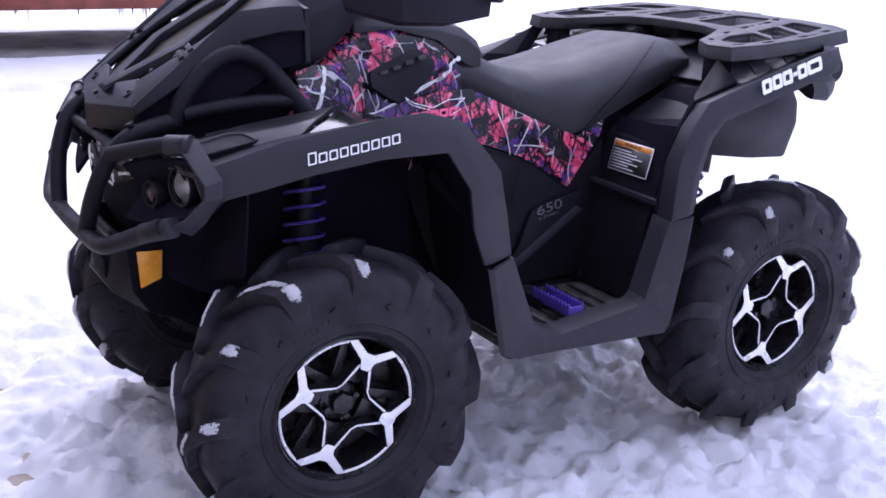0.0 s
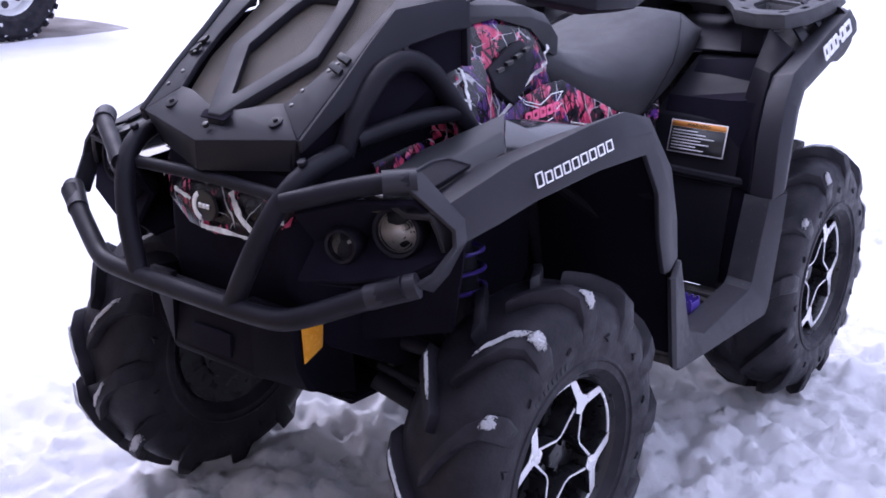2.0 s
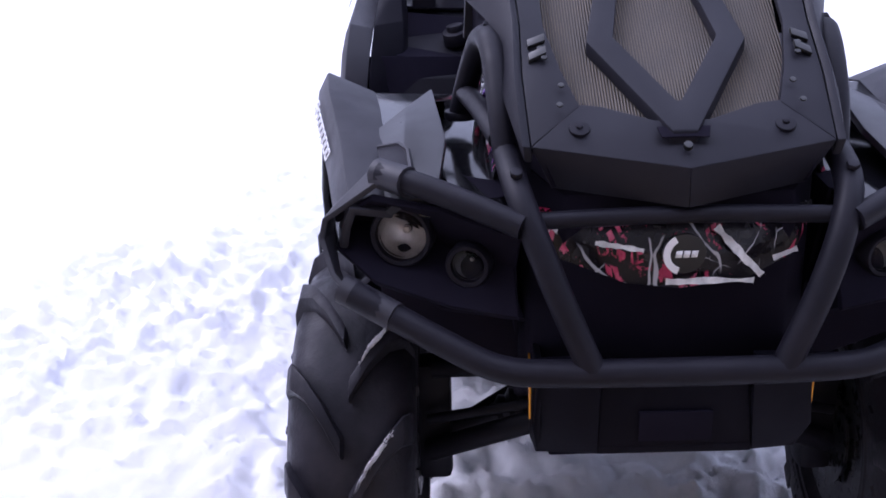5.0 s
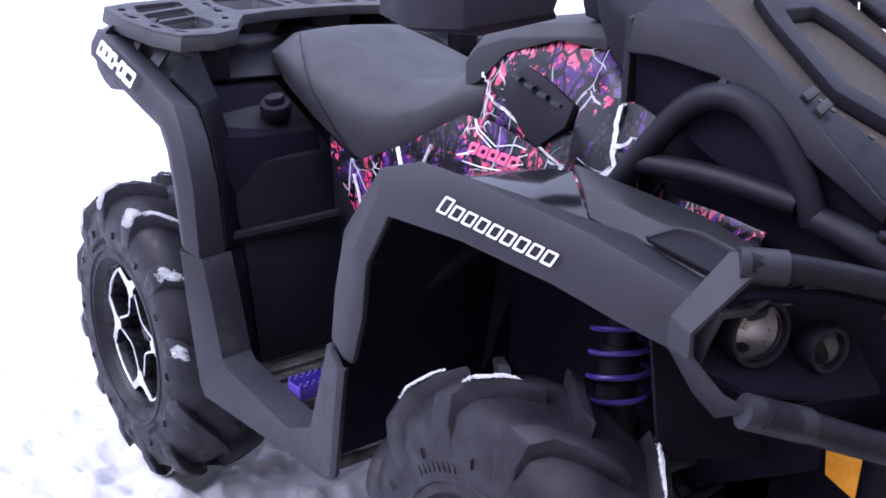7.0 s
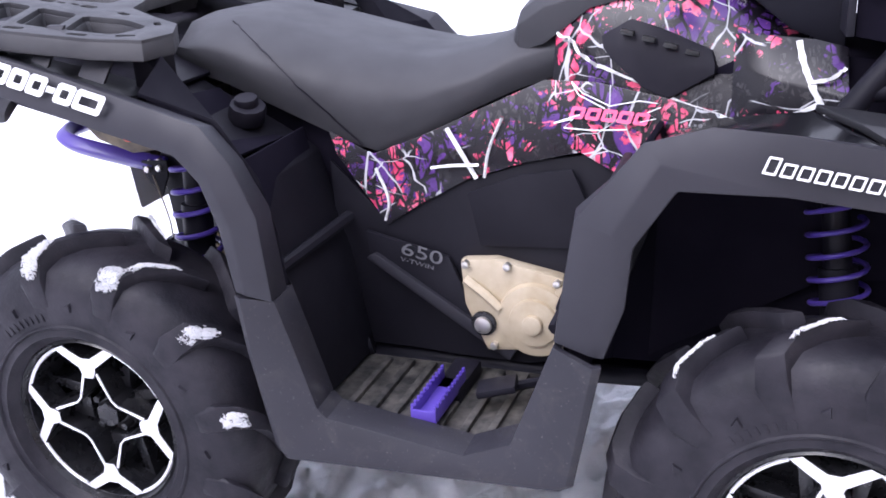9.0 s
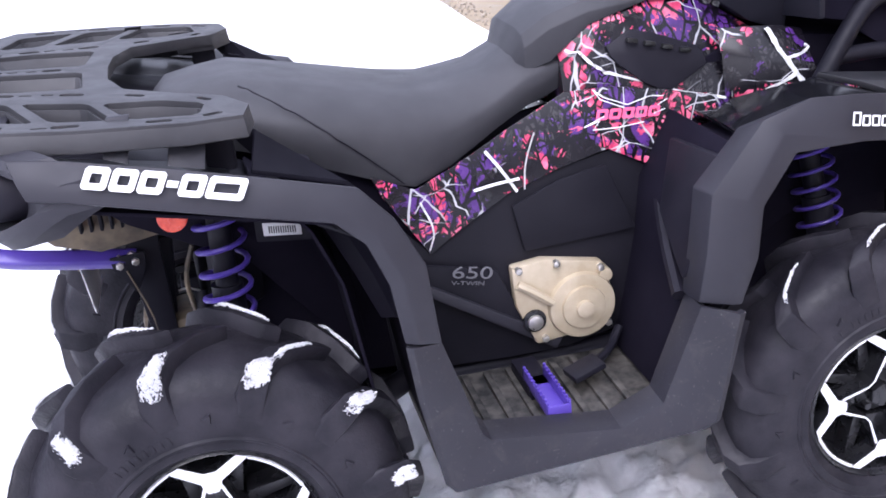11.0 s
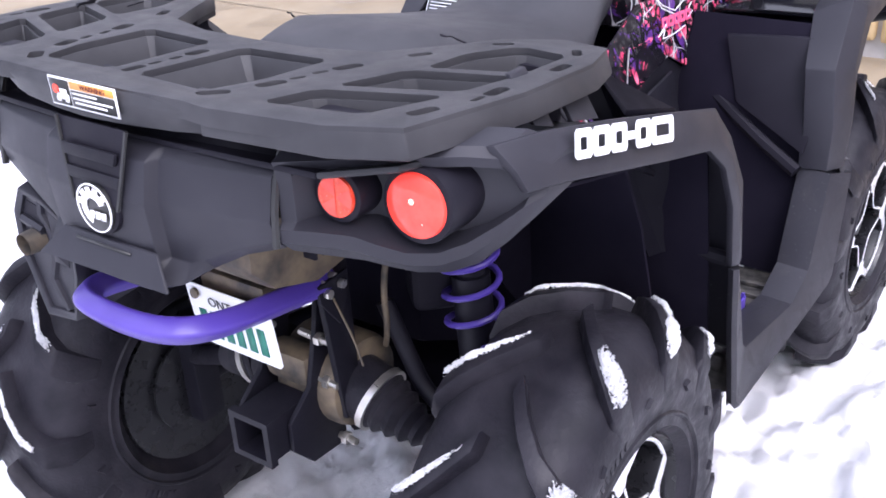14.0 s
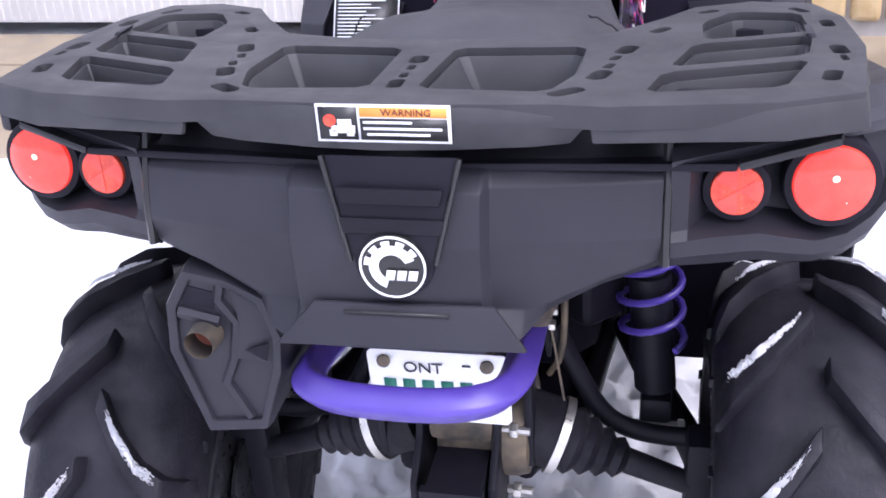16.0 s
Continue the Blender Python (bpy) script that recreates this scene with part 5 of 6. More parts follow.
def build_tail():
    rows = []
    for y in (-.256, -.20, -.150, -.128, -.098, -.092, -.055, .055, .092, .098, .128, .150, .20, .256):
        a = abs(y)
        x = -.962 + .45 * a * a
        out = -.016 if a <= .092 else 0.0
        crease, low = {.256: (.905, .890), .20: (.885, .872), .15: (.862, .845), .128: (.856, .815)}.get(a, (.856, .815))
        rows.append([(x + .13, y, 1.024), (x + .060, y, 1.004), (x + .014 + out * .6, y, .993), (x + out, y, .982), (x - .012 + out, y, .930), (x - .006 + out, y, crease), (x + (.010 if a > .14 else -.024 if a > .11 else -.046), y, low + (.017 if a < .14 else 0))])
    fascia = part("tail_panel", sheet(rows, 0.012, 0.0025, 2, 9), plastic, bike, "dark grey angular tail panel")
    # recess is a darker plate and slats, its shade put into their colour
    part("tail_recess_shade", slab([(-.975, -.073, 1.018), (-.991, -.050, .922), (-.991, .028, .922), (-.975, .051, 1.018)], (-.003, 0, 0), .001), plastic_dark, fascia)
    for y0, y1 in ((-.076, -.052), (.054, .030)):
        part("tail_seam", tube([(-.979, y0, 1.018), (-.994, y1, .918)], .0028, 0, 6), label_black, fascia)
    for z in (.990, .960):
        part("tail_lip", slab([(-.984, -.062, z), (-.986, -.058, z - .016), (-.986, .036, z - .016), (-.984, .040, z)], (-.007, 0, .002), .003), plastic_mid, fascia)
    c = (-.990, -.011, .915)
    part("badge_boss", disc((c[0] + .004, c[1], c[2] + .002), (-1, 0, .05), .039, .012, 36, .004), plastic_dark, fascia)
    part("badge", disc(c, (-1, 0, .05), .0325, .014, 36, .003), label_black, fascia, "round black and white badge")
    part("badge_ring", arc_yz((c[0] - .0085, c[1], c[2]), .0302, .0322, 0, 2 * math.pi, .0016, 40), white_ink, fascia)
    part("badge_gear", merge(arc_yz((c[0] - .009, c[1], c[2]), .0135, .0225, radians(-72), radians(158), .0018, 26), *[arc_yz((c[0] - .0092, c[1], c[2]), .0215, .0275, radians(a - 9), radians(a + 9), .0018, 4) for a in (14, 46, 78, 110, 142)]), white_ink, fascia)
    m = frame_on((c[0] - .010, c[1], c[2] - .007), (0, -1, 0), (0, 0, 1))
    for k in range(3):
        part("badge_bar", transformed(bars([(-.006 + k * .0108, -.005, .0086, .010)], .001, .2), m), white_ink, fascia)
    for s in (1, -1):
        # one shell: an upper lid, the hollow of the lamps, and a lower lip that dips round the large lamp
        rings = []
        for y, x, lid, lip, low, deep in ((.262, -.936, .990, .922, .888, .004), (.279, -.930, .992, .922, .887, .005), (.296, -.924, .994, .923, .886, .036), (.345, -.907, .999, .922, .884, .044), (.372, -.896, 1.001, .913, .878, .046), (.400, -.882, 1.003, .904, .872, .046), (.430, -.864, 1.003, .904, .872, .044), (.455, -.843, 1.001, .914, .880, .038), (.478, -.817, .994, .930, .902, .022), (.494, -.790, .978, .944, .922, .008), (.505, -.762, .964, .950, .938, .004)):
            rings.append([(x + .060, s * y, lid + .026), (x + .014, s * y, lid + .020), (x, s * y, lid + .012), (x + .003, s * y, lid), (x + deep, s * y, lid - .006), (x + deep, s * y, lip + .008), (x - .003, s * y, lip), (x - .001, s * y, (lip + low) / 2), (x + .016, s * y, low), (x + .075, s * y, low + .008)])
        pod = part("tail_lamp_pod", loft(rings), plastic, fascia, "dark grey lamp pod with a dipped lower lip", 22)
        part("seam", tube(flip([(-.912, .259, 1.02), (-.936, .259, .96), (-.942, .259, .90)], s), .005, 1, 6), label_black, fascia)
        for name, c, r, mat in (("brake_light", (-.870, s * .411, .960), .0385, lit_lens), ("reflector", (-.897, s * .322, .962), .0250, red_refl)):
            way = Vector((-1, s * .06, .05)).normalized()
            rim = part(name, disc(Vector(c) - way * .034, way, r + .007, .078, 36, .004), plastic_dark, pod, "round red lamp")
            q = way.to_track_quat('Y', 'Z').to_matrix().to_4x4()
            dome = revolve([(.016, 0.0), (.0155, r * .4), (.013, r * .75), (.009, r * .95), (.002, r)] if name == "brake_light" else [(.0085, 0), (.0085, r * .96), (.002, r)], 36)
            lens = part("lens", transformed(dome, Matrix.Translation(c) @ q), mat, rim)
            if name == "brake_light":
                # emissive spot and dots on the lens face paint the bulb's highlights
                part("highlight_spot", transformed(revolve([(.0172, 0), (.0168, .0022), (.0160, .0036)], 16), Matrix.Translation(Vector(c) + Vector((0, 0, .008))) @ q), lamp_glow, lens)
                for k in range(7):
                    for n in range(2):
                        a = radians(-90 + (k - 3) * 13)
                        part("lens_glow_dot", transformed(revolve([(.0005, 0), (.0, .0011)], 8), Matrix.Translation(Vector(c) + Vector((-.0145 + .0035 * n, (.020 + .006 * n) * math.cos(a) * -1, (.020 + .006 * n) * math.sin(a)))) @ q), lamp_glow, lens)
            if name == "reflector":
                for k in range(3):
                    a = k * 2 * math.pi / 3 + .5
                    tri = raw([(0, .0092, 0), (r * .92 * math.cos(a), .0092, r * .92 * math.sin(a)), (r * .95 * math.cos(a + .52), .0092, r * .95 * math.sin(a + .52)), (r * .92 * math.cos(a + 1.04), .0092, r * .92 * math.sin(a + 1.04))], [(0, 1, 2, 3)])
                    part("facet", transformed(tri, Matrix.Translation(c) @ q), red_lens, lens)
    # tow bar, plate, hitch
    part("rear_bar", tube([(-.705, -.106, .704), (-.82, -.110, .722), (-.940, -.112, .745), (-.984, -.074, .753), (-.992, 0, .754), (-.984, .080, .753), (-.940, .116, .745), (-.82, .114, .722), (-.705, .110, .704)], .0160, 3, 24, False, 1.0, .45), purple, bike, "purple tubular rear bar")
    for s in (1, -1):
        bracket = part("bar_bracket", slab([(-.688, s * .126, .722), (-.752, s * .126, .718), (-.748, s * .126, .690), (-.712, s * .126, .640), (-.690, s * .126, .690)], (0, -s * .006, 0), .002), steel_black, bike, "black triangular bar bracket")
        for x, z in ((-.706, .706), (-.735, .702)):
            part("bracket_bolt", disc((x, s * .129, z), (0, 1, 0), .0075, .010, 6, .001), zinc, bracket)
    part("cable", tube([(-.725, -.128, .690), (-.695, -.135, .600), (-.690, -.140, .560)], .0018, 1, 5), muddy_steel, bike)
    part("tail_apron", slab([(-.986, .074, .870), (-.986, -.104, .873), (-1.006, -.138, .838), (-1.006, .110, .832)], (-.005, 0, -.001), .002), plastic, fascia)
    part("apron_groove", transformed(bars([(-.052, 0, .104, .0035)], .0012), frame_on((-.9965, -.010, .862), (0, -1, 0), (.5, 0, .86))), label_black, fascia)
    up = (-.12, 0, 1)
    plate = part("number_plate", transformed(slab([(x * .086, z * .054 - .002, 0) for x, z in ((-.93, -1), (.93, -1), (1, -.88), (1, .88), (.93, 1), (-.93, 1), (-1, .88), (-1, -.88))], (0, 0, .002), .0006), frame_on((-.806, -.002, .652), (0, -1, 0), up)), white_ink, bike, "white licence plate with green characters")
    mp = frame_on((-.8085, -.002, .652), (0, -1, 0), up)
    for k in range(6):
        part("plate_character", transformed(bars([(-.068 + k * .0235, -.040, .0150, .048)], .001), mp), green_ink, plate)
    lettering("plate_word", "ONT", .022, mp @ Matrix.Translation((-.018, .027, .0012)), label_black, plate)
    part("plate_dash", transformed(bars([(.030, .0325, .010, .0025)], .001), mp), label_black, plate)
    for y in (-.062, .063):
        part("plate_screw", disc((-.816, y, .688), (-1, 0, .1), .0085, .005, 14), muddy_steel, plate)
    part("plate_bracket", box(-.785, .0, .70, .03, .13, .045, .006), muddy_steel, bike)
    rings = [[(x, -.008 + a * h, .452 + b * h) for a, b in ((-1, -1), (1, -1), (1, 1), (-1, 1))] for x, h in ((-.715, .036), (-.803, .036), (-.803, .041), (-.816, .041), (-.816, .030), (-.722, .030))]
    part("hitch_receiver", loft(rings), steel_black, bike, "black square hitch receiver", 20)
    for y in (-.058, .046):
        part("hitch_plate", slab([(-.655, y, .37), (-.735, y, .375), (-.775, y, .42), (-.775, y, .47), (-.725, y, .51), (-.700, y, .60), (-.675, y, .72), (-.64, y, .72), (-.655, y, .55)], (0, .010, 0), .003), steel_black, bike, "black steel hitch side plate")
    for y in (-.100, .105):
        part("frame_upright", slab([(-.655, y, .44), (-.695, y, .45), (-.725, y, .72), (-.70, y, .76), (-.66, y, .74)], (0, .012, 0), .003), steel_black, bike)
    part("differential", merge(disc((-.635, -.03, .484), (0, 1, 0), .078, .13, 28, .02), box(-.70, -.005, .53, .05, .09, .055, .015), box(-.69, -.005, .405, .06, .09, .05, .015)), muddy_steel, bike, "mud-stained rear differential")
    part("rear_cover", soften(loft([[(x, y, z) for y, z in ((-.14, zl), (-.14, zt), (.14, zt), (.14, zl))] for x, zl, zt in ((-.60, .76, .86), (-.76, .735, .86), (-.84, .76, .86), (-.88, .80, .86))]), .015), muddy_steel, bike, "mud-splashed rear cover")
    for k in range(9):
        part("rear_fin", box(-.64 - .018 * k, -.152, .812, .006, .022, .05, .002), plastic_dark, bike)
    for q in ((-.695, -.050, .586), (-.70, -.062, .515), (-.67, -.060, .389), (-.70, .062, .586)):
        part("bolt", merge(tube([(q[0], q[1] + .03, q[2]), (q[0] - .003, q[1] - .034, q[2])], .006, 0, 8), disc((q[0] - .002, q[1] - .012, q[2]), (0, 1, 0), .011, .012, 6)), zinc, bike)
    for q in ((-.712, -.118, .715), (-.735, -.118, .712)):
        part("bolt", disc(q, (0, 1, 0), .009, .012, 6), zinc, bike)
    part("brake_hose", tube([(-.60, -.13, .72), (-.625, -.135, .66), (-.615, -.13, .58), (-.60, -.11, .54)], .005, 2, 8), muddy_steel, bike)
    part("air_reservoir", soften(loft([[(-.53 + dx * .055, y, z) for dx, y, z in ((-1, -.16, zz), (0, -.215, zz), (1, -.16, zz), (0, -.10, zz))] for zz in (.60, .62, .76, .80)]), .02, 3), plastic_dark, bike, "black plastic reservoir")
    # muffler cover: a tapering shield with a raised rim, a ridge, and two hollows round the pipe
    out = [(.231, .876), (.183, .867), (.143, .848), (.127, .800), (.132, .755), (.160, .676), (.232, .667), (.263, .774), (.257, .834)]
    cy, cz = .197, .775
    body = soften(loft([[(x, cy + (y - cy) * k, cz + (z - cz) * h + dz) for y, z in out] for x, k, h, dz in ((-.48, .80, .70, .03), (-.60, .95, .85, .02), (-.80, 1.0, .97, .005), (-.936, 1.0, 1.0, 0))]), .004, 2, 40)
    cover = part("exhaust_cover", body, plastic, bike, "dark grey faceted muffler cover")
    inner = [(cy + (y - cy) * .80, cz + (z - cz) * .86) for y, z in out]
    n = len(out)
    verts = [(x, y, z) for x, ring in ((-.934, out), (-.952, [(cy + (y - cy) * .95, cz + (z - cz) * .97) for y, z in out]), (-.949, inner), (-.934, inner)) for y, z in ring]
    faces = [(a * n + k, a * n + (k + 1) % n, (a + 1) * n + (k + 1) % n, (a + 1) * n + k) for a in range(3) for k in range(n)]
    part("cover_rim", soften(raw(verts, faces), .002, 2, 30), plastic, cover)
    part("cover_floor", slab([(-.940, y, z) for y, z in inner], (-.0035, 0, 0), 0), plastic, cover)
    ridge = [(.190, .866), (.197, .838), (.180, .812), (.188, .768), (.202, .735), (.180, .690)]
    part("cover_ridge", tube([(-.9435, y, z) for y, z in ridge], .0070, 0, 6), plastic, cover)
    part("cover_facet", slab([(-.942, .182, .858), (-.940, .150, .842), (-.940, .140, .800), (-.940, .143, .762), (-.946, .184, .768), (-.946, .176, .812)], (-.004, 0, 0), .002), plastic, cover)
    # flush dark patch gives the facet's recess its shade by colour
    part("cover_slot_shade", slab([(-.9485, .146, .790), (-.9515, .172, .782), (-.9495, .150, .768)], (-.001, 0, 0), 0), plastic_dark, cover)
    part("cover_bridge", tube([(-.946, .243, .822), (-.946, .198, .812)], .007, 0, 6), plastic, cover)
    # upper hollow likewise shaded by a dark slab on the floor
    part("cover_window_shade", slab([(-.940, .238, .854), (-.940, .201, .846), (-.940, .204, .824), (-.940, .240, .832)], (-.0045, 0, 0), 0), plastic_dark, cover)
    part("tailpipe", revolve_at([(.03, .016), (-.0035, .0185), (-.0035, .0165), (.02, .0160)], (-.942, .215, .796)), muddy_steel, bike, "rust-stained tailpipe")
    part("pipe_mouth", disc((-.9435, .215, .796), (-1, 0, 0), .0165, .0012, 20, 0), rust, bike)


def revolve_at(profile, at):
    bm = revolve(profile, 24)
    bm.transform(Matrix.Translation(at) @ Euler((0, 0, math.pi / 2)).to_matrix().to_4x4())
    return bm


build_tail()


# ---- suspension ----
def coil(top, bottom, radius, turns, wire):
    a, b = Vector(top), Vector(bottom)
    way = (b - a)
    u = way.orthogonal().normalized()
    v = way.normalized().cross(u)
    pts = [a + way * (k / (turns * 16)) + radius * (math.cos(k * math.pi / 8) * u + math.sin(k * math.pi / 8) * v) for k in range(int(turns * 16) + 1)]
    return tube(pts, wire, 0, 8)


def suspension(fx, s):
    top, low = ((.60, s * .235, .80), (.63, s * .290, .52)) if fx > 0 else ((-.543, s * .228, .86), (-.550, s * .256, .50))
    shock = part("shock_absorber", merge(tube([top, low], .022, 0), tube([Vector(top).lerp(Vector(low), .5), low], .030, 0)), steel_black, bike, "black shock absorber")
    part("coil_spring", coil(Vector(top).lerp(Vector(low), .06), Vector(top).lerp(Vector(low), .80), .043, 6, .0043 if fx > 0 else .0052), purple, shock, "purple coil spring")
    part("shock_rod", tube([Vector(top).lerp(Vector(low), .18), Vector(top).lerp(Vector(low), .42)], .009, 0), zinc, shock)
    ax = fx * AXLE_X
    if fx > 0:
        part("lower_arm", merge(tube([(ax + .10, s * .15, .415), (ax + .04, s * .34, .325)], .019, 0), tube([(ax - .10, s * .12, .40), (ax, s * .34, .315)], .018, 0)), steel_black, bike)
        part("upper_arm", merge(tube([(ax + .08, s * .16, .50), (ax + .03, s * .33, .475)], .016, 0), tube([(ax - .08, s * .12, .52), (ax, s * .33, .46)], .016, 0)), steel_black, bike)
        part("tie_rod", tube([(ax + .09, s * .15, .44), (ax + .05, s * .34, .39)], .009, 0), steel_black, bike)
    else:
        part("trailing_arm", tube([(-.66, s * .345, .335), (-.52, s * .335, .34), (-.34, s * .25, .37), (-.22, s * .20, .40)], .024, 2), steel_black, bike, "black tubular trailing arm")
        part("sway_bar", tube([(-.60, s * .115, .62), (-.60, s * .150, .545), (-.60, s * .185, .475), (-.60, s * .240, .448), (-.60, s * .340, .448)], .014, 2), steel_black, bike, "bowed black sway bar")
        part("shock_clevis", box(-.552, s * .258, .455, .05, .045, .07, .008), steel_black, bike)
        part("bolt", merge(tube([(-.575, s * .215, .448), (-.575, s * .30, .448)], .006, 0, 8), disc((-.575, s * .222, .448), (0, 1, 0), .011, .010, 6), disc((-.575, s * .294, .448), (0, 1, 0), .011, .010, 6)), zinc, bike)
    part("knuckle", box(ax, s * .33, .37, .06, .06, .22, .015), steel_black, bike)
    prof = [(0, .0), (0, .050), (.060, .052), (.065, .054)] + [(.072 + k * .011, (.052 - k * .0032) if k % 2 else (.044 - k * .0032)) for k in range(9)] + [(.18, .018), (.26, .016), (.26, 0)]
    boot = revolve(prof, 24)
    boot.transform(Matrix.Translation((ax - .013, s * .07, .490 if fx < 0 else .42)) @ Euler((radians(-20), 0, 0 if s > 0 else math.pi)).to_matrix().to_4x4())
    b = part("axle_boot", boot, rubber, bike, "ribbed black rubber axle boot")
    clampm = Matrix.Translation((ax - .013, s * .07, .490 if fx < 0 else .42)) @ Euler((radians(-20), 0, 0 if s > 0 else math.pi)).to_matrix().to_4x4()
    part("boot_clamp", transformed(revolve([(.056, .050), (.056, .056), (.068, .056), (.068, .050)], 24), clampm), zinc, b)


for fx in (1, -1):
    for s in (1, -1):
        suspension(fx, s)

# inner wheel-well liners and frame
for s in (1, -1):
    part("wheel_liner", sheet([flip(r, s) for r in ([(.34, .46, .86), (.60, .42, .87), (.90, .36, .83)], [(.34, .23, .83), (.60, .23, .85), (.88, .22, .84)], [(.32, .215, .45), (.60, .21, .62), (.85, .20, .62)])], .006, .002), liner_black, bike)
    part("wheel_liner", sheet([flip(r, s) for r in ([(-.33, .47, .84), (-.55, .47, .89), (-.80, .43, .93)], [(-.34, .24, .82), (-.55, .22, .86), (-.80, .20, .90)], [(-.30, .21, .45), (-.50, .20, .70), (-.70, .18, .80)])], .006, .002), liner_black, bike)
    part("wheel_liner", sheet([flip(r, s) for r in ([(-.24, .50, .40), (-.265, .50, .62), (-.30, .50, .84)], [(-.24, .21, .40), (-.27, .21, .62), (-.32, .21, .83)])], .006, .002), liner_black, bike)
for s in (1, -1):
    part("wheel_liner", sheet([flip(r, s) for r in ([(-.312, .462, .40), (-.355, .428, .72), (-.395, .422, .82), (-.480, .425, .925)], [(-.312, .21, .40), (-.355, .21, .72), (-.395, .21, .82), (-.480, .21, .90)])], .006, .002), liner_black, bike)
    part("wheel_liner", sheet([flip(r, s) for r in ([(.955, .20, .69), (.935, .31, .70), (.885, .44, .765)], [(.84, .21, .70), (.84, .31, .74), (.84, .43, .80)], [(.80, .22, .84), (.80, .32, .85), (.80, .42, .85)])], .006, .002), liner_black, bike)
for s in (1, -1):
    part("splash_guard", sheet([flip(r, s) for r in ([(.80, .20, .82), (.80, .42, .81)], [(.82, .20, .54), (.80, .39, .60)])], .006, .002), liner_black, bike)
part("frame_tube", merge(*[tube(flip([(.62, .14, .40), (.30, .17, .37), (-.40, .17, .37), (-.66, .08, .42)], s), .018, 1) for s in (1, -1)]), steel_black, bike)
part("belly_pan", slab([(.80, -.15, .385), (.80, .15, .385), (-.55, .17, .34), (-.55, -.17, .34)], (0, 0, .012), .004), liner_black, bike)
part("engine_block", soften(loft([[(x, y * w, z) for y, z in ((-1, lo), (-1, hi), (1, hi), (1, lo))] for x, w, lo, hi in ((.25, .17, .40, .80), (.0, .17, .38, .80), (-.30, .16, .40, .86), (-.52, .12, .50, .90))]), .02), liner_black, bike)


# ---- handlebar ----
def build_bars():
    bar = part("handlebar", tube([(.27, -.40, 1.165), (.33, -.26, 1.165), (.40, -.10, 1.16), (.40, .10, 1.16), (.33, .26, 1.165), (.27, .40, 1.165)], .0125, 2), steel_black, bike, "black handlebar with rubber grips")
    for s in (1, -1):
        part("grip", tube(flip([(.24, .44, 1.165), (.315, .30, 1.165)], s), .019, 0), rubber, bar)
        part("switch_box", box(.335, s * .25, 1.16, .06, .05, .055, .012), plastic_dark, bar)
        part("brake_lever", tube(flip([(.36, .26, 1.15), (.36, .34, 1.135), (.32, .43, 1.13)], s), .008, 1, 8), steel_black, bar)
        guard = [[(.25, .42, 1.15), (.36, .455, 1.165), (.48, .44, 1.17), (.58, .36, 1.17)], [(.26, .43, 1.118), (.37, .46, 1.108), (.48, .445, 1.112), (.575, .37, 1.135)], [(.27, .40, 1.112), (.37, .415, 1.098), (.47, .405, 1.10), (.56, .35, 1.125)]]
        part("hand_guard", sheet([flip(r, s) for r in guard], .008, .003), plastic_dark, bar, "black plastic hand guard")
    part("steering_cover", box(.42, 0, 1.14, .14, .22, .10, .03), plastic_dark, bar)


build_bars()


# ---- markings ----
def ring_shape(x, y, w, h, t, m, slant=.12, thick=.0012):
    """A slanted hollow block."""
    def eight(x0, y0, x1, y1, c):
        return [(x0 + c, y0), (x1 - c, y0), (x1, y0 + c), (x1, y1 - c), (x1 - c, y1), (x0 + c, y1), (x0, y1 - c), (x0, y0 + c)]
    o, i = eight(x, y, x + w, y + h, t * .42), eight(x + t, y + t, x + w - t, y + h - t, t * .12)
    verts = [m @ Vector((a + slant * b, b, z)) for z in (0, thick) for a, b in o + i]
    n, faces = 8, []
    for k in range(n):
        j = (k + 1) % n
        faces += [(2 * n + k, 2 * n + j, 3 * n + j, 3 * n + k), (k, j, 2 * n + j, 2 * n + k), (n + k, 3 * n + k, 3 * n + j, n + j), (k, n + k, n + j, j)]
    return raw(verts, faces)


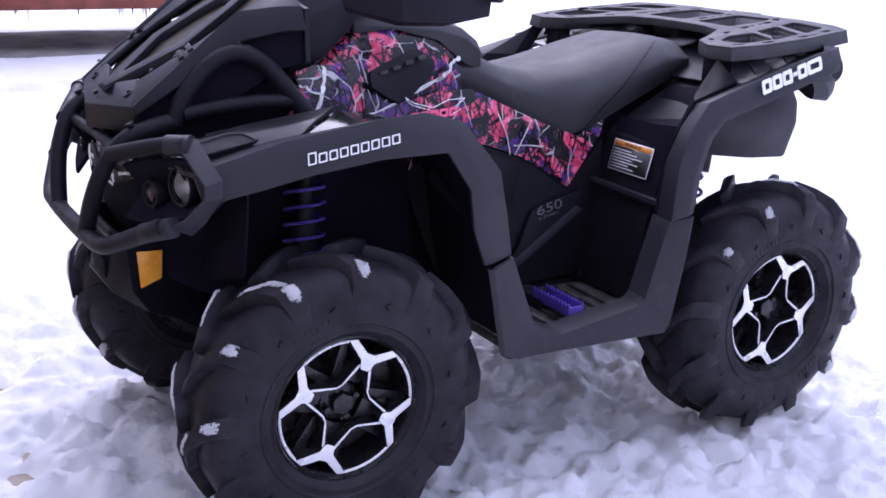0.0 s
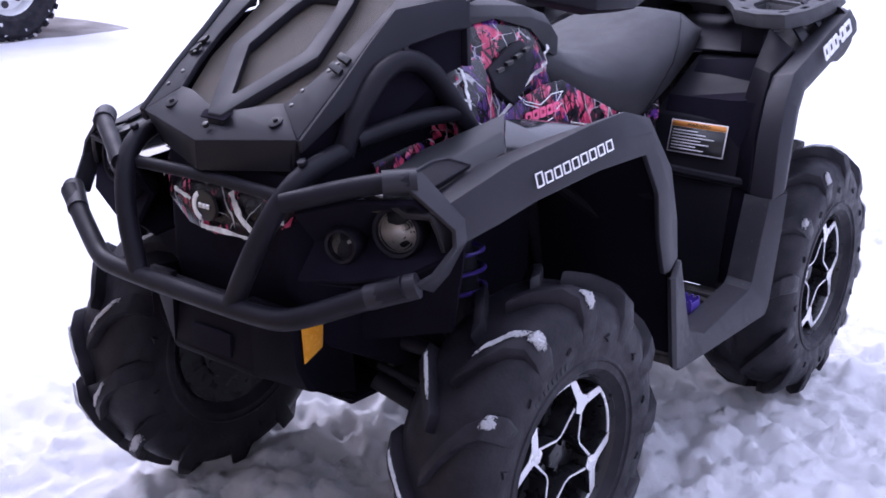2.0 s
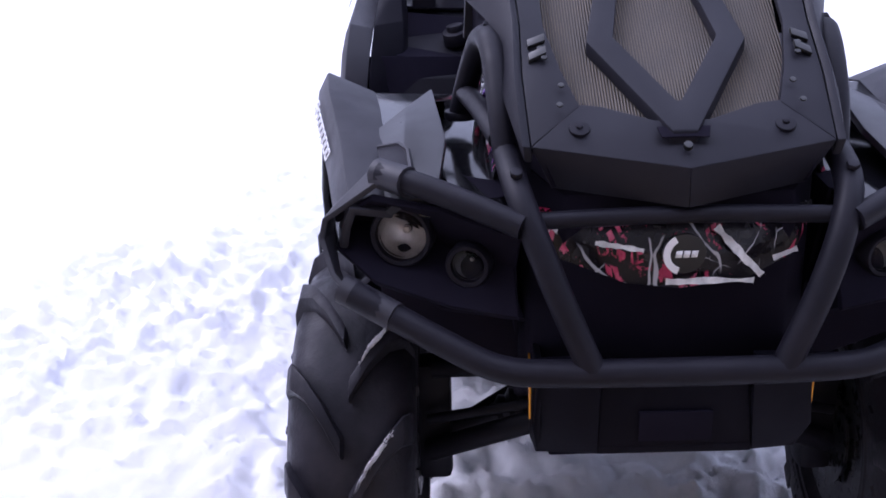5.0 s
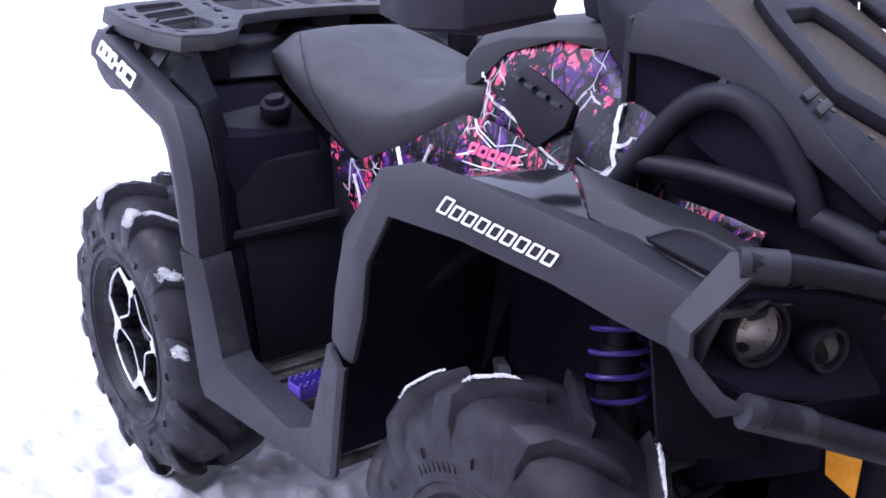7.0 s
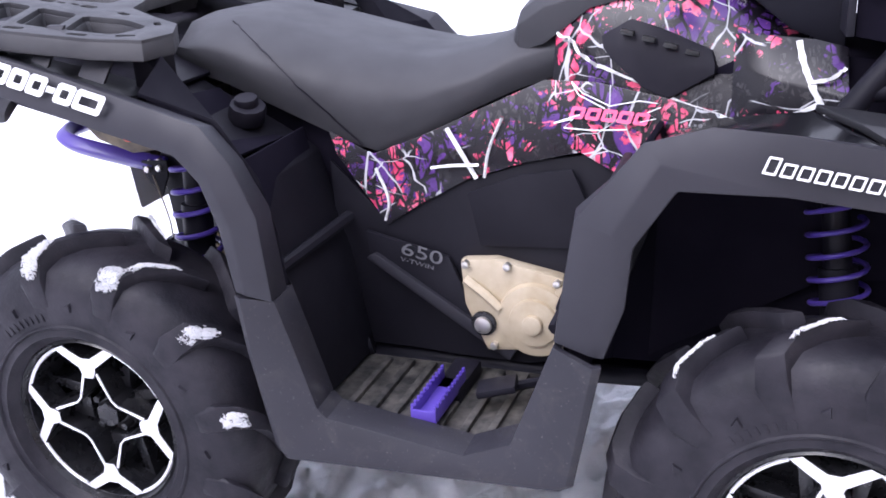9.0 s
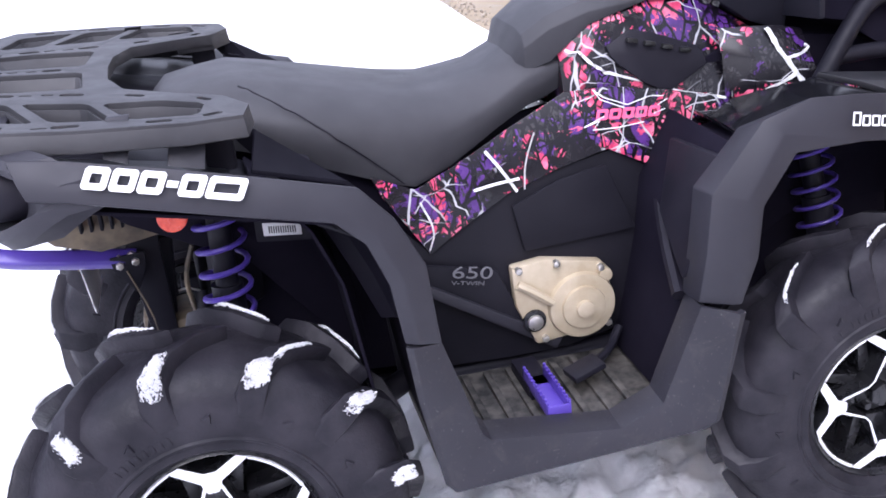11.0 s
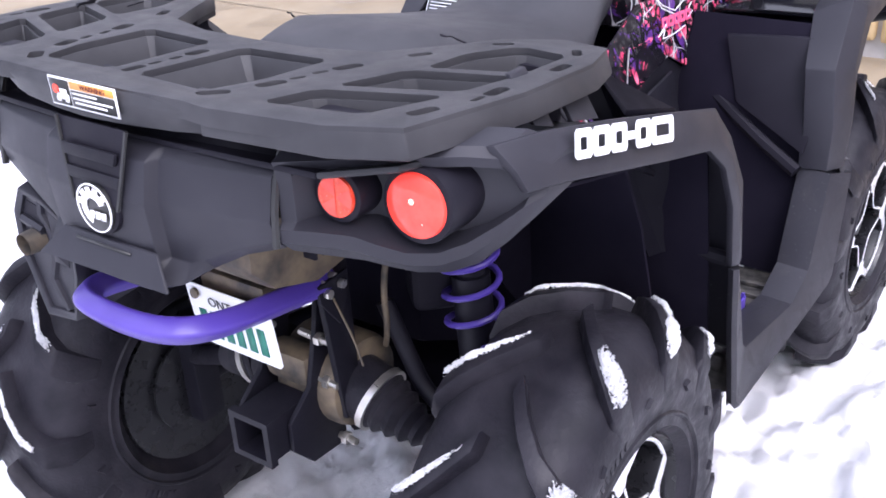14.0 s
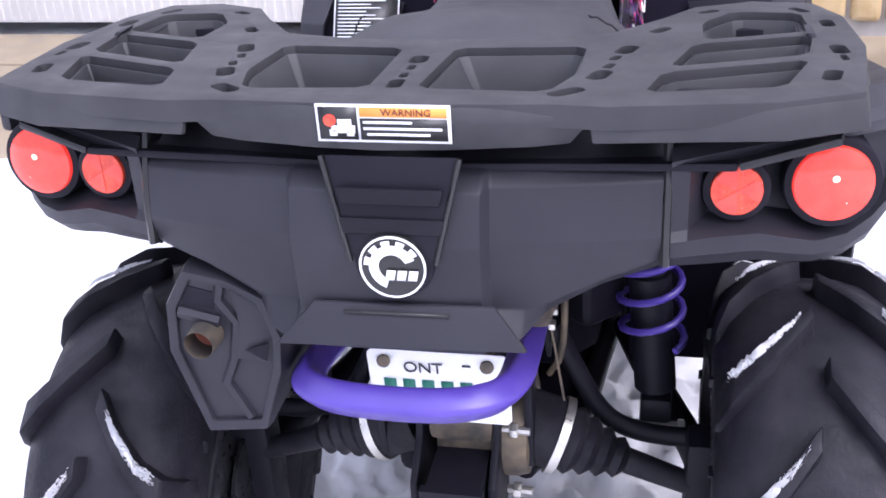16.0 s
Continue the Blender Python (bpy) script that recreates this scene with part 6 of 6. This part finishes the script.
def markings():
    for s in (1, -1):
        # white block marks on the rear fender
        a, b = (Vector((-.487, s * .5290, .940)), Vector((-.715, s * .5125, .992)))
        left, right = (a, b) if s > 0 else (b, a)
        m = frame_on((left + right) / 2, right - left, (0, -s * .33, 1))
        w = (right - left).length
        u = w / 6.0
        for k, (x, ww) in enumerate(((0, .90), (.98, .92), (1.98, .92), (2.98, .42), (3.46, .92), (4.46, 1.42))):
            if k == 3:
                bm = transformed(bars([(-w / 2 + x * u, -.004, ww * u, .010)], .0014, .18), m)
            else:
                bm = ring_shape(-w / 2 + x * u, -.016, ww * u, .034, .0098, m, .24, .0016)
            part("fender_mark", bm, white_ink, bike, "white block marking")
        # outlined marks on the front fender
        a, b = (Vector((.703, s * .4785, .855)), Vector((.518, s * .5135, .893)))
        left, right = (a, b) if s > 0 else (b, a)
        m = frame_on((left + right) / 2, right - left, (0, -s * .45, 1))
        w = (right - left).length
        step = w / 8.8
        for k in range(9):
            h = .024 if k == 0 else .019
            part("fender_word", ring_shape(-w / 2 + k * step, -.010, step * .80, h, .0029, m, .25), white_ink, bike, "white outlined marking")
        p = Vector((-.090, s * .2285, .607))
        m = frame_on(p, (s * -1, 0, .20 * s), (.2 * s, 0, 1)) @ Matrix.Diagonal((1.55, 1, 1, 1))
        lettering("engine_size", "650", .036, m, grey_ink, bike, "grey engine-size numerals")
        lettering("engine_size", "V-TWIN", .012, m @ Matrix.Translation((-.004, -.021, 0)), grey_ink, bike)
        # pink mark with white outlines on the side panel
        m = frame_on((.248, s * .1975, .866), (-s, 0, .07 * s), (0, -s * .3, 1))
        for k in range(5):
            part("pink_mark", ring_shape(-.066 + k * .0265, -.009, .0235, .0205, .0062, m, .25, .0018), pink_ink, bike)
        for pts in (((-.070, .050), (-.050, .034), (-.002, .017), (.045, .030), (.090, .028)), ((-.070, .050), (-.056, .030), (-.010, .012)), ((-.092, -.020), (-.060, -.010), (-.074, -.026), (-.023, -.025), (.030, -.018)), ((-.092, -.020), (-.050, -.002)), ((.090, .028), (.060, .012), (.075, .004), (.050, -.004))):
            part("outline_mark", tube([m @ Vector((x, y, .001)) for x, y in pts], .0012, 0, 5), white_ink, bike)
    # warning labels on the left footwell walls
    for centre, right, up, wide, high, head in (((-.273, .316, .739), (0, 1, 0), (-.25, 0, 1), .148, .080, True), ((.262, .365, .80), (0, -1, 0), (.5, 0, 1), .14, .15, False)):
        m = frame_on(centre, right, up)
        lab = part("warning_label", transformed(bars([(-wide / 2, -high / 2, wide, high)], .0015), m), white_ink, bike, "black warning label with white lines")
        part("label_field", transformed(bars([(-wide / 2 + .003, -high / 2 + .003, wide - .006, high - (.020 if head else .006))], .0022), m), label_black, lab)
        if head:
            part("label_heading", transformed(bars([(-wide / 2 + .003, high / 2 - .016, wide - .006, .0135)], .0022), m), orange_ink, lab)
            lettering("label_word", "WARNING", .013, m @ Matrix.Translation((.0, .031, .003)), label_black, lab)
        lines = [(-wide / 2 + .009, (high / 2 - .026 if head else high / 2 - .014) - k * .0075, (.5 + .42 * ((k * 7) % 5) / 5) * (wide - .018), .0026) for k in range(7 if head else 16)]
        for q in lines:
            part("label_line", transformed(bars([q], .003), m), white_ink, lab)
    # round reflectors and the sticker behind the rear wheel
    for s in (1, -1):
        part("round_reflector", disc((-.615, s * .318, .846), (-.2, s, .1), .026, .010, 28, .003), red_refl, bike, "round red side reflector")
    m = frame_on((-.437, -.286, .782), (.95, -.30, 0), (0, 0, 1))
    st = part("sticker", transformed(bars([(-.034, -.012, .068, .024)], .001), m), barcode, bike, "white barcode sticker")
    for k in range(12):
        part("sticker_bar", transformed(bars([(-.024 + k * .0042, -.007, .0022, .013)], .0016), m), label_black, st)
    part("sticker_backing", transformed(box(0, 0, -.012, .10, .05, .02, .004), m), plastic_dark, bike)
    part("fuel_cap", merge(disc((-.395, -.262, .868), (.3, -.2, 1), .034, .035, 10, .008), disc((-.393, -.264, .888), (.1, -.2, 1), .022, .02, 10, .005)), plastic_dark, bike, "black ribbed cap")


markings()


# ---- vehicle beyond the yard ----
def build_truck():
    truck = tagged(new("pickup_truck"), "red parked pickup truck with icicles on its sill and snowy tyres", "truck")
    truck.location = (-1.2, -8.5, 0)
    def off_road_wheel(x, y, turn, R=.50):
        tyre = part("wheel", revolve([(-.10, .27), (-.14, .32), (-.145, R - .06), (-.115, R - .015), (.115, R - .015), (.145, R - .06), (.14, .32), (.10, .27)], 48), rubber, truck, "black off-road tyre caked with snow")
        block = box(0, 0, 0, .03, .11, .05, .006)
        me = None
        for k in range(32):
            a = 2 * math.pi * k / 32
            for y0 in (-.08, .08):
                if me is None:
                    ob = part("tread_block", block, rubber, tyre)
                    me = ob.data
                else:
                    ob = new("tread_block", me)
                    ob.parent = tyre
                ob.matrix_basis = Matrix.Translation(((R - .01) * math.cos(a + y0), y0, (R - .01) * math.sin(a + y0))) @ Euler((0, -a - y0, 0)).to_matrix().to_4x4()
        rim = revolve([(-.10, 0), (-.10, .27), (.10, .285), (.105, .275), (.08, .25), (.02, .235), (.005, .12), (.05, .09), (.06, .06), (.06, 0)], 40)
        part("rim", rim, steel_wheel, tyre, "silver steel wheel")
        for k in range(8):
            a = 2 * math.pi * k / 8
            part("rim_hole", disc((.185 * math.cos(a), .017, .185 * math.sin(a)), (0, 1, 0), .034, .012, 14, .003), label_black, tyre)
            part("lug_nut", disc((.085 * math.cos(a), .055, .085 * math.sin(a)), (0, 1, 0), .012, .03, 6), zinc, tyre)
        for k in range(9):
            bar = box(0, 0, 0, .030, .004, .028, .001)
            b = -1.2 + k * .10 + (2.2 if k > 4 else 0)
            bar.transform(Matrix.Translation((.365 * math.cos(b), .147, .365 * math.sin(b))) @ Euler((0, -b, 0)).to_matrix().to_4x4())
            part("sidewall_mark", bar, barcode, tyre)
        rng = random.Random(int(x * 10 + y))
        specks = []
        for k in range(170):
            a, yy = rng.uniform(0, 6.28), rng.uniform(-.13, .15)
            r = R + .012 if abs(yy) < .12 else R - rng.uniform(.02, .09)
            b = bmesh.new()
            q = Matrix.Translation((r * math.cos(a), yy, r * math.sin(a))) @ Euler((rng.random() * 3, rng.random() * 3, 0)).to_matrix().to_4x4() @ Matrix.Diagonal((rng.uniform(.006, .02), rng.uniform(.008, .03), rng.uniform(.005, .012), 1))
            bmesh.ops.create_icosphere(b, subdivisions=1, radius=1, matrix=q)
            specks.append(b)
        tagged(part("snow_specks", merge(*specks), snow, tyre), kind="stuff")
        tyre.matrix_basis = pose(x, y, R, 0, 0, turn)
    for x in (-1.88, 2.05):
        off_road_wheel(x, .92, 0), off_road_wheel(x, -.92, 180)
    side = [(-3.0, .62), (-2.55, .60), (-2.52, .95), (-2.2, 1.12), (-1.55, 1.12), (-1.25, .95), (-1.18, .44), (1.32, .40), (1.42, .92), (1.72, 1.12), (2.38, 1.12), (2.66, .92), (2.70, .60), (3.05, .62), (3.1, 1.30), (-3.05, 1.36)]
    for s in (1, -1):
        part("body_side", slab([(x, s * 1.02, z) for x, z in side], (0, -s * .10, 0), .02), truck_paint, truck, "red painted body side")
    part("body", soften(loft([[(x, y, z) for y, z in ((-.93, zl), (-.93, zt), (.93, zt), (.93, zl))] for x, zl, zt in ((-3.0, .70, 1.30), (-1.3, .62, 1.32), (2.6, .62, 1.34), (3.0, .72, 1.25))]), .03), truck_paint, truck)
    part("cab", soften(loft([[(x, y, z) for y, z in ((-.92, 1.34), (-.74, zt), (.74, zt), (.92, 1.34))] for x, zt in ((1.4, 1.38), (.7, 1.95), (-.6, 1.97), (-.8, 1.38))]), .05), truck_paint, truck)
    for s in (1, -1):
        part("window", slab([(-.55, s * .905, 1.42), (.9, s * .905, 1.42), (.62, s * .785, 1.86), (-.5, s * .785, 1.86)], (0, s * .01, 0), .002), gloss_black, truck)
    part("frame_rail", merge(box(0, .45, .58, 5.6, .08, .14), box(0, -.45, .58, 5.6, .08, .14)), rust, truck)
    part("axle", merge(tube([(-1.88, -.85, .5), (-1.88, .85, .5)], .05, 0), tube([(2.05, -.85, .5), (2.05, .85, .5)], .05, 0)), rust, truck)
    part("sill", box(.1, .985, .43, 2.5, .10, .09, .02), rust, truck, "rusty muddy sill")
    rng = random.Random(8)
    for k in range(34):
        x, h = rng.uniform(-1.1, 1.3), rng.uniform(.03, .12)
        ic = bmesh.new()
        bmesh.ops.create_cone(ic, cap_ends=True, segments=6, radius1=.002, radius2=.010, depth=h, matrix=Matrix.Translation((x, rng.uniform(.95, 1.02), .395 - h / 2)))
        part("icicle", ic, clear_white if k % 3 else rust, truck)


build_truck()
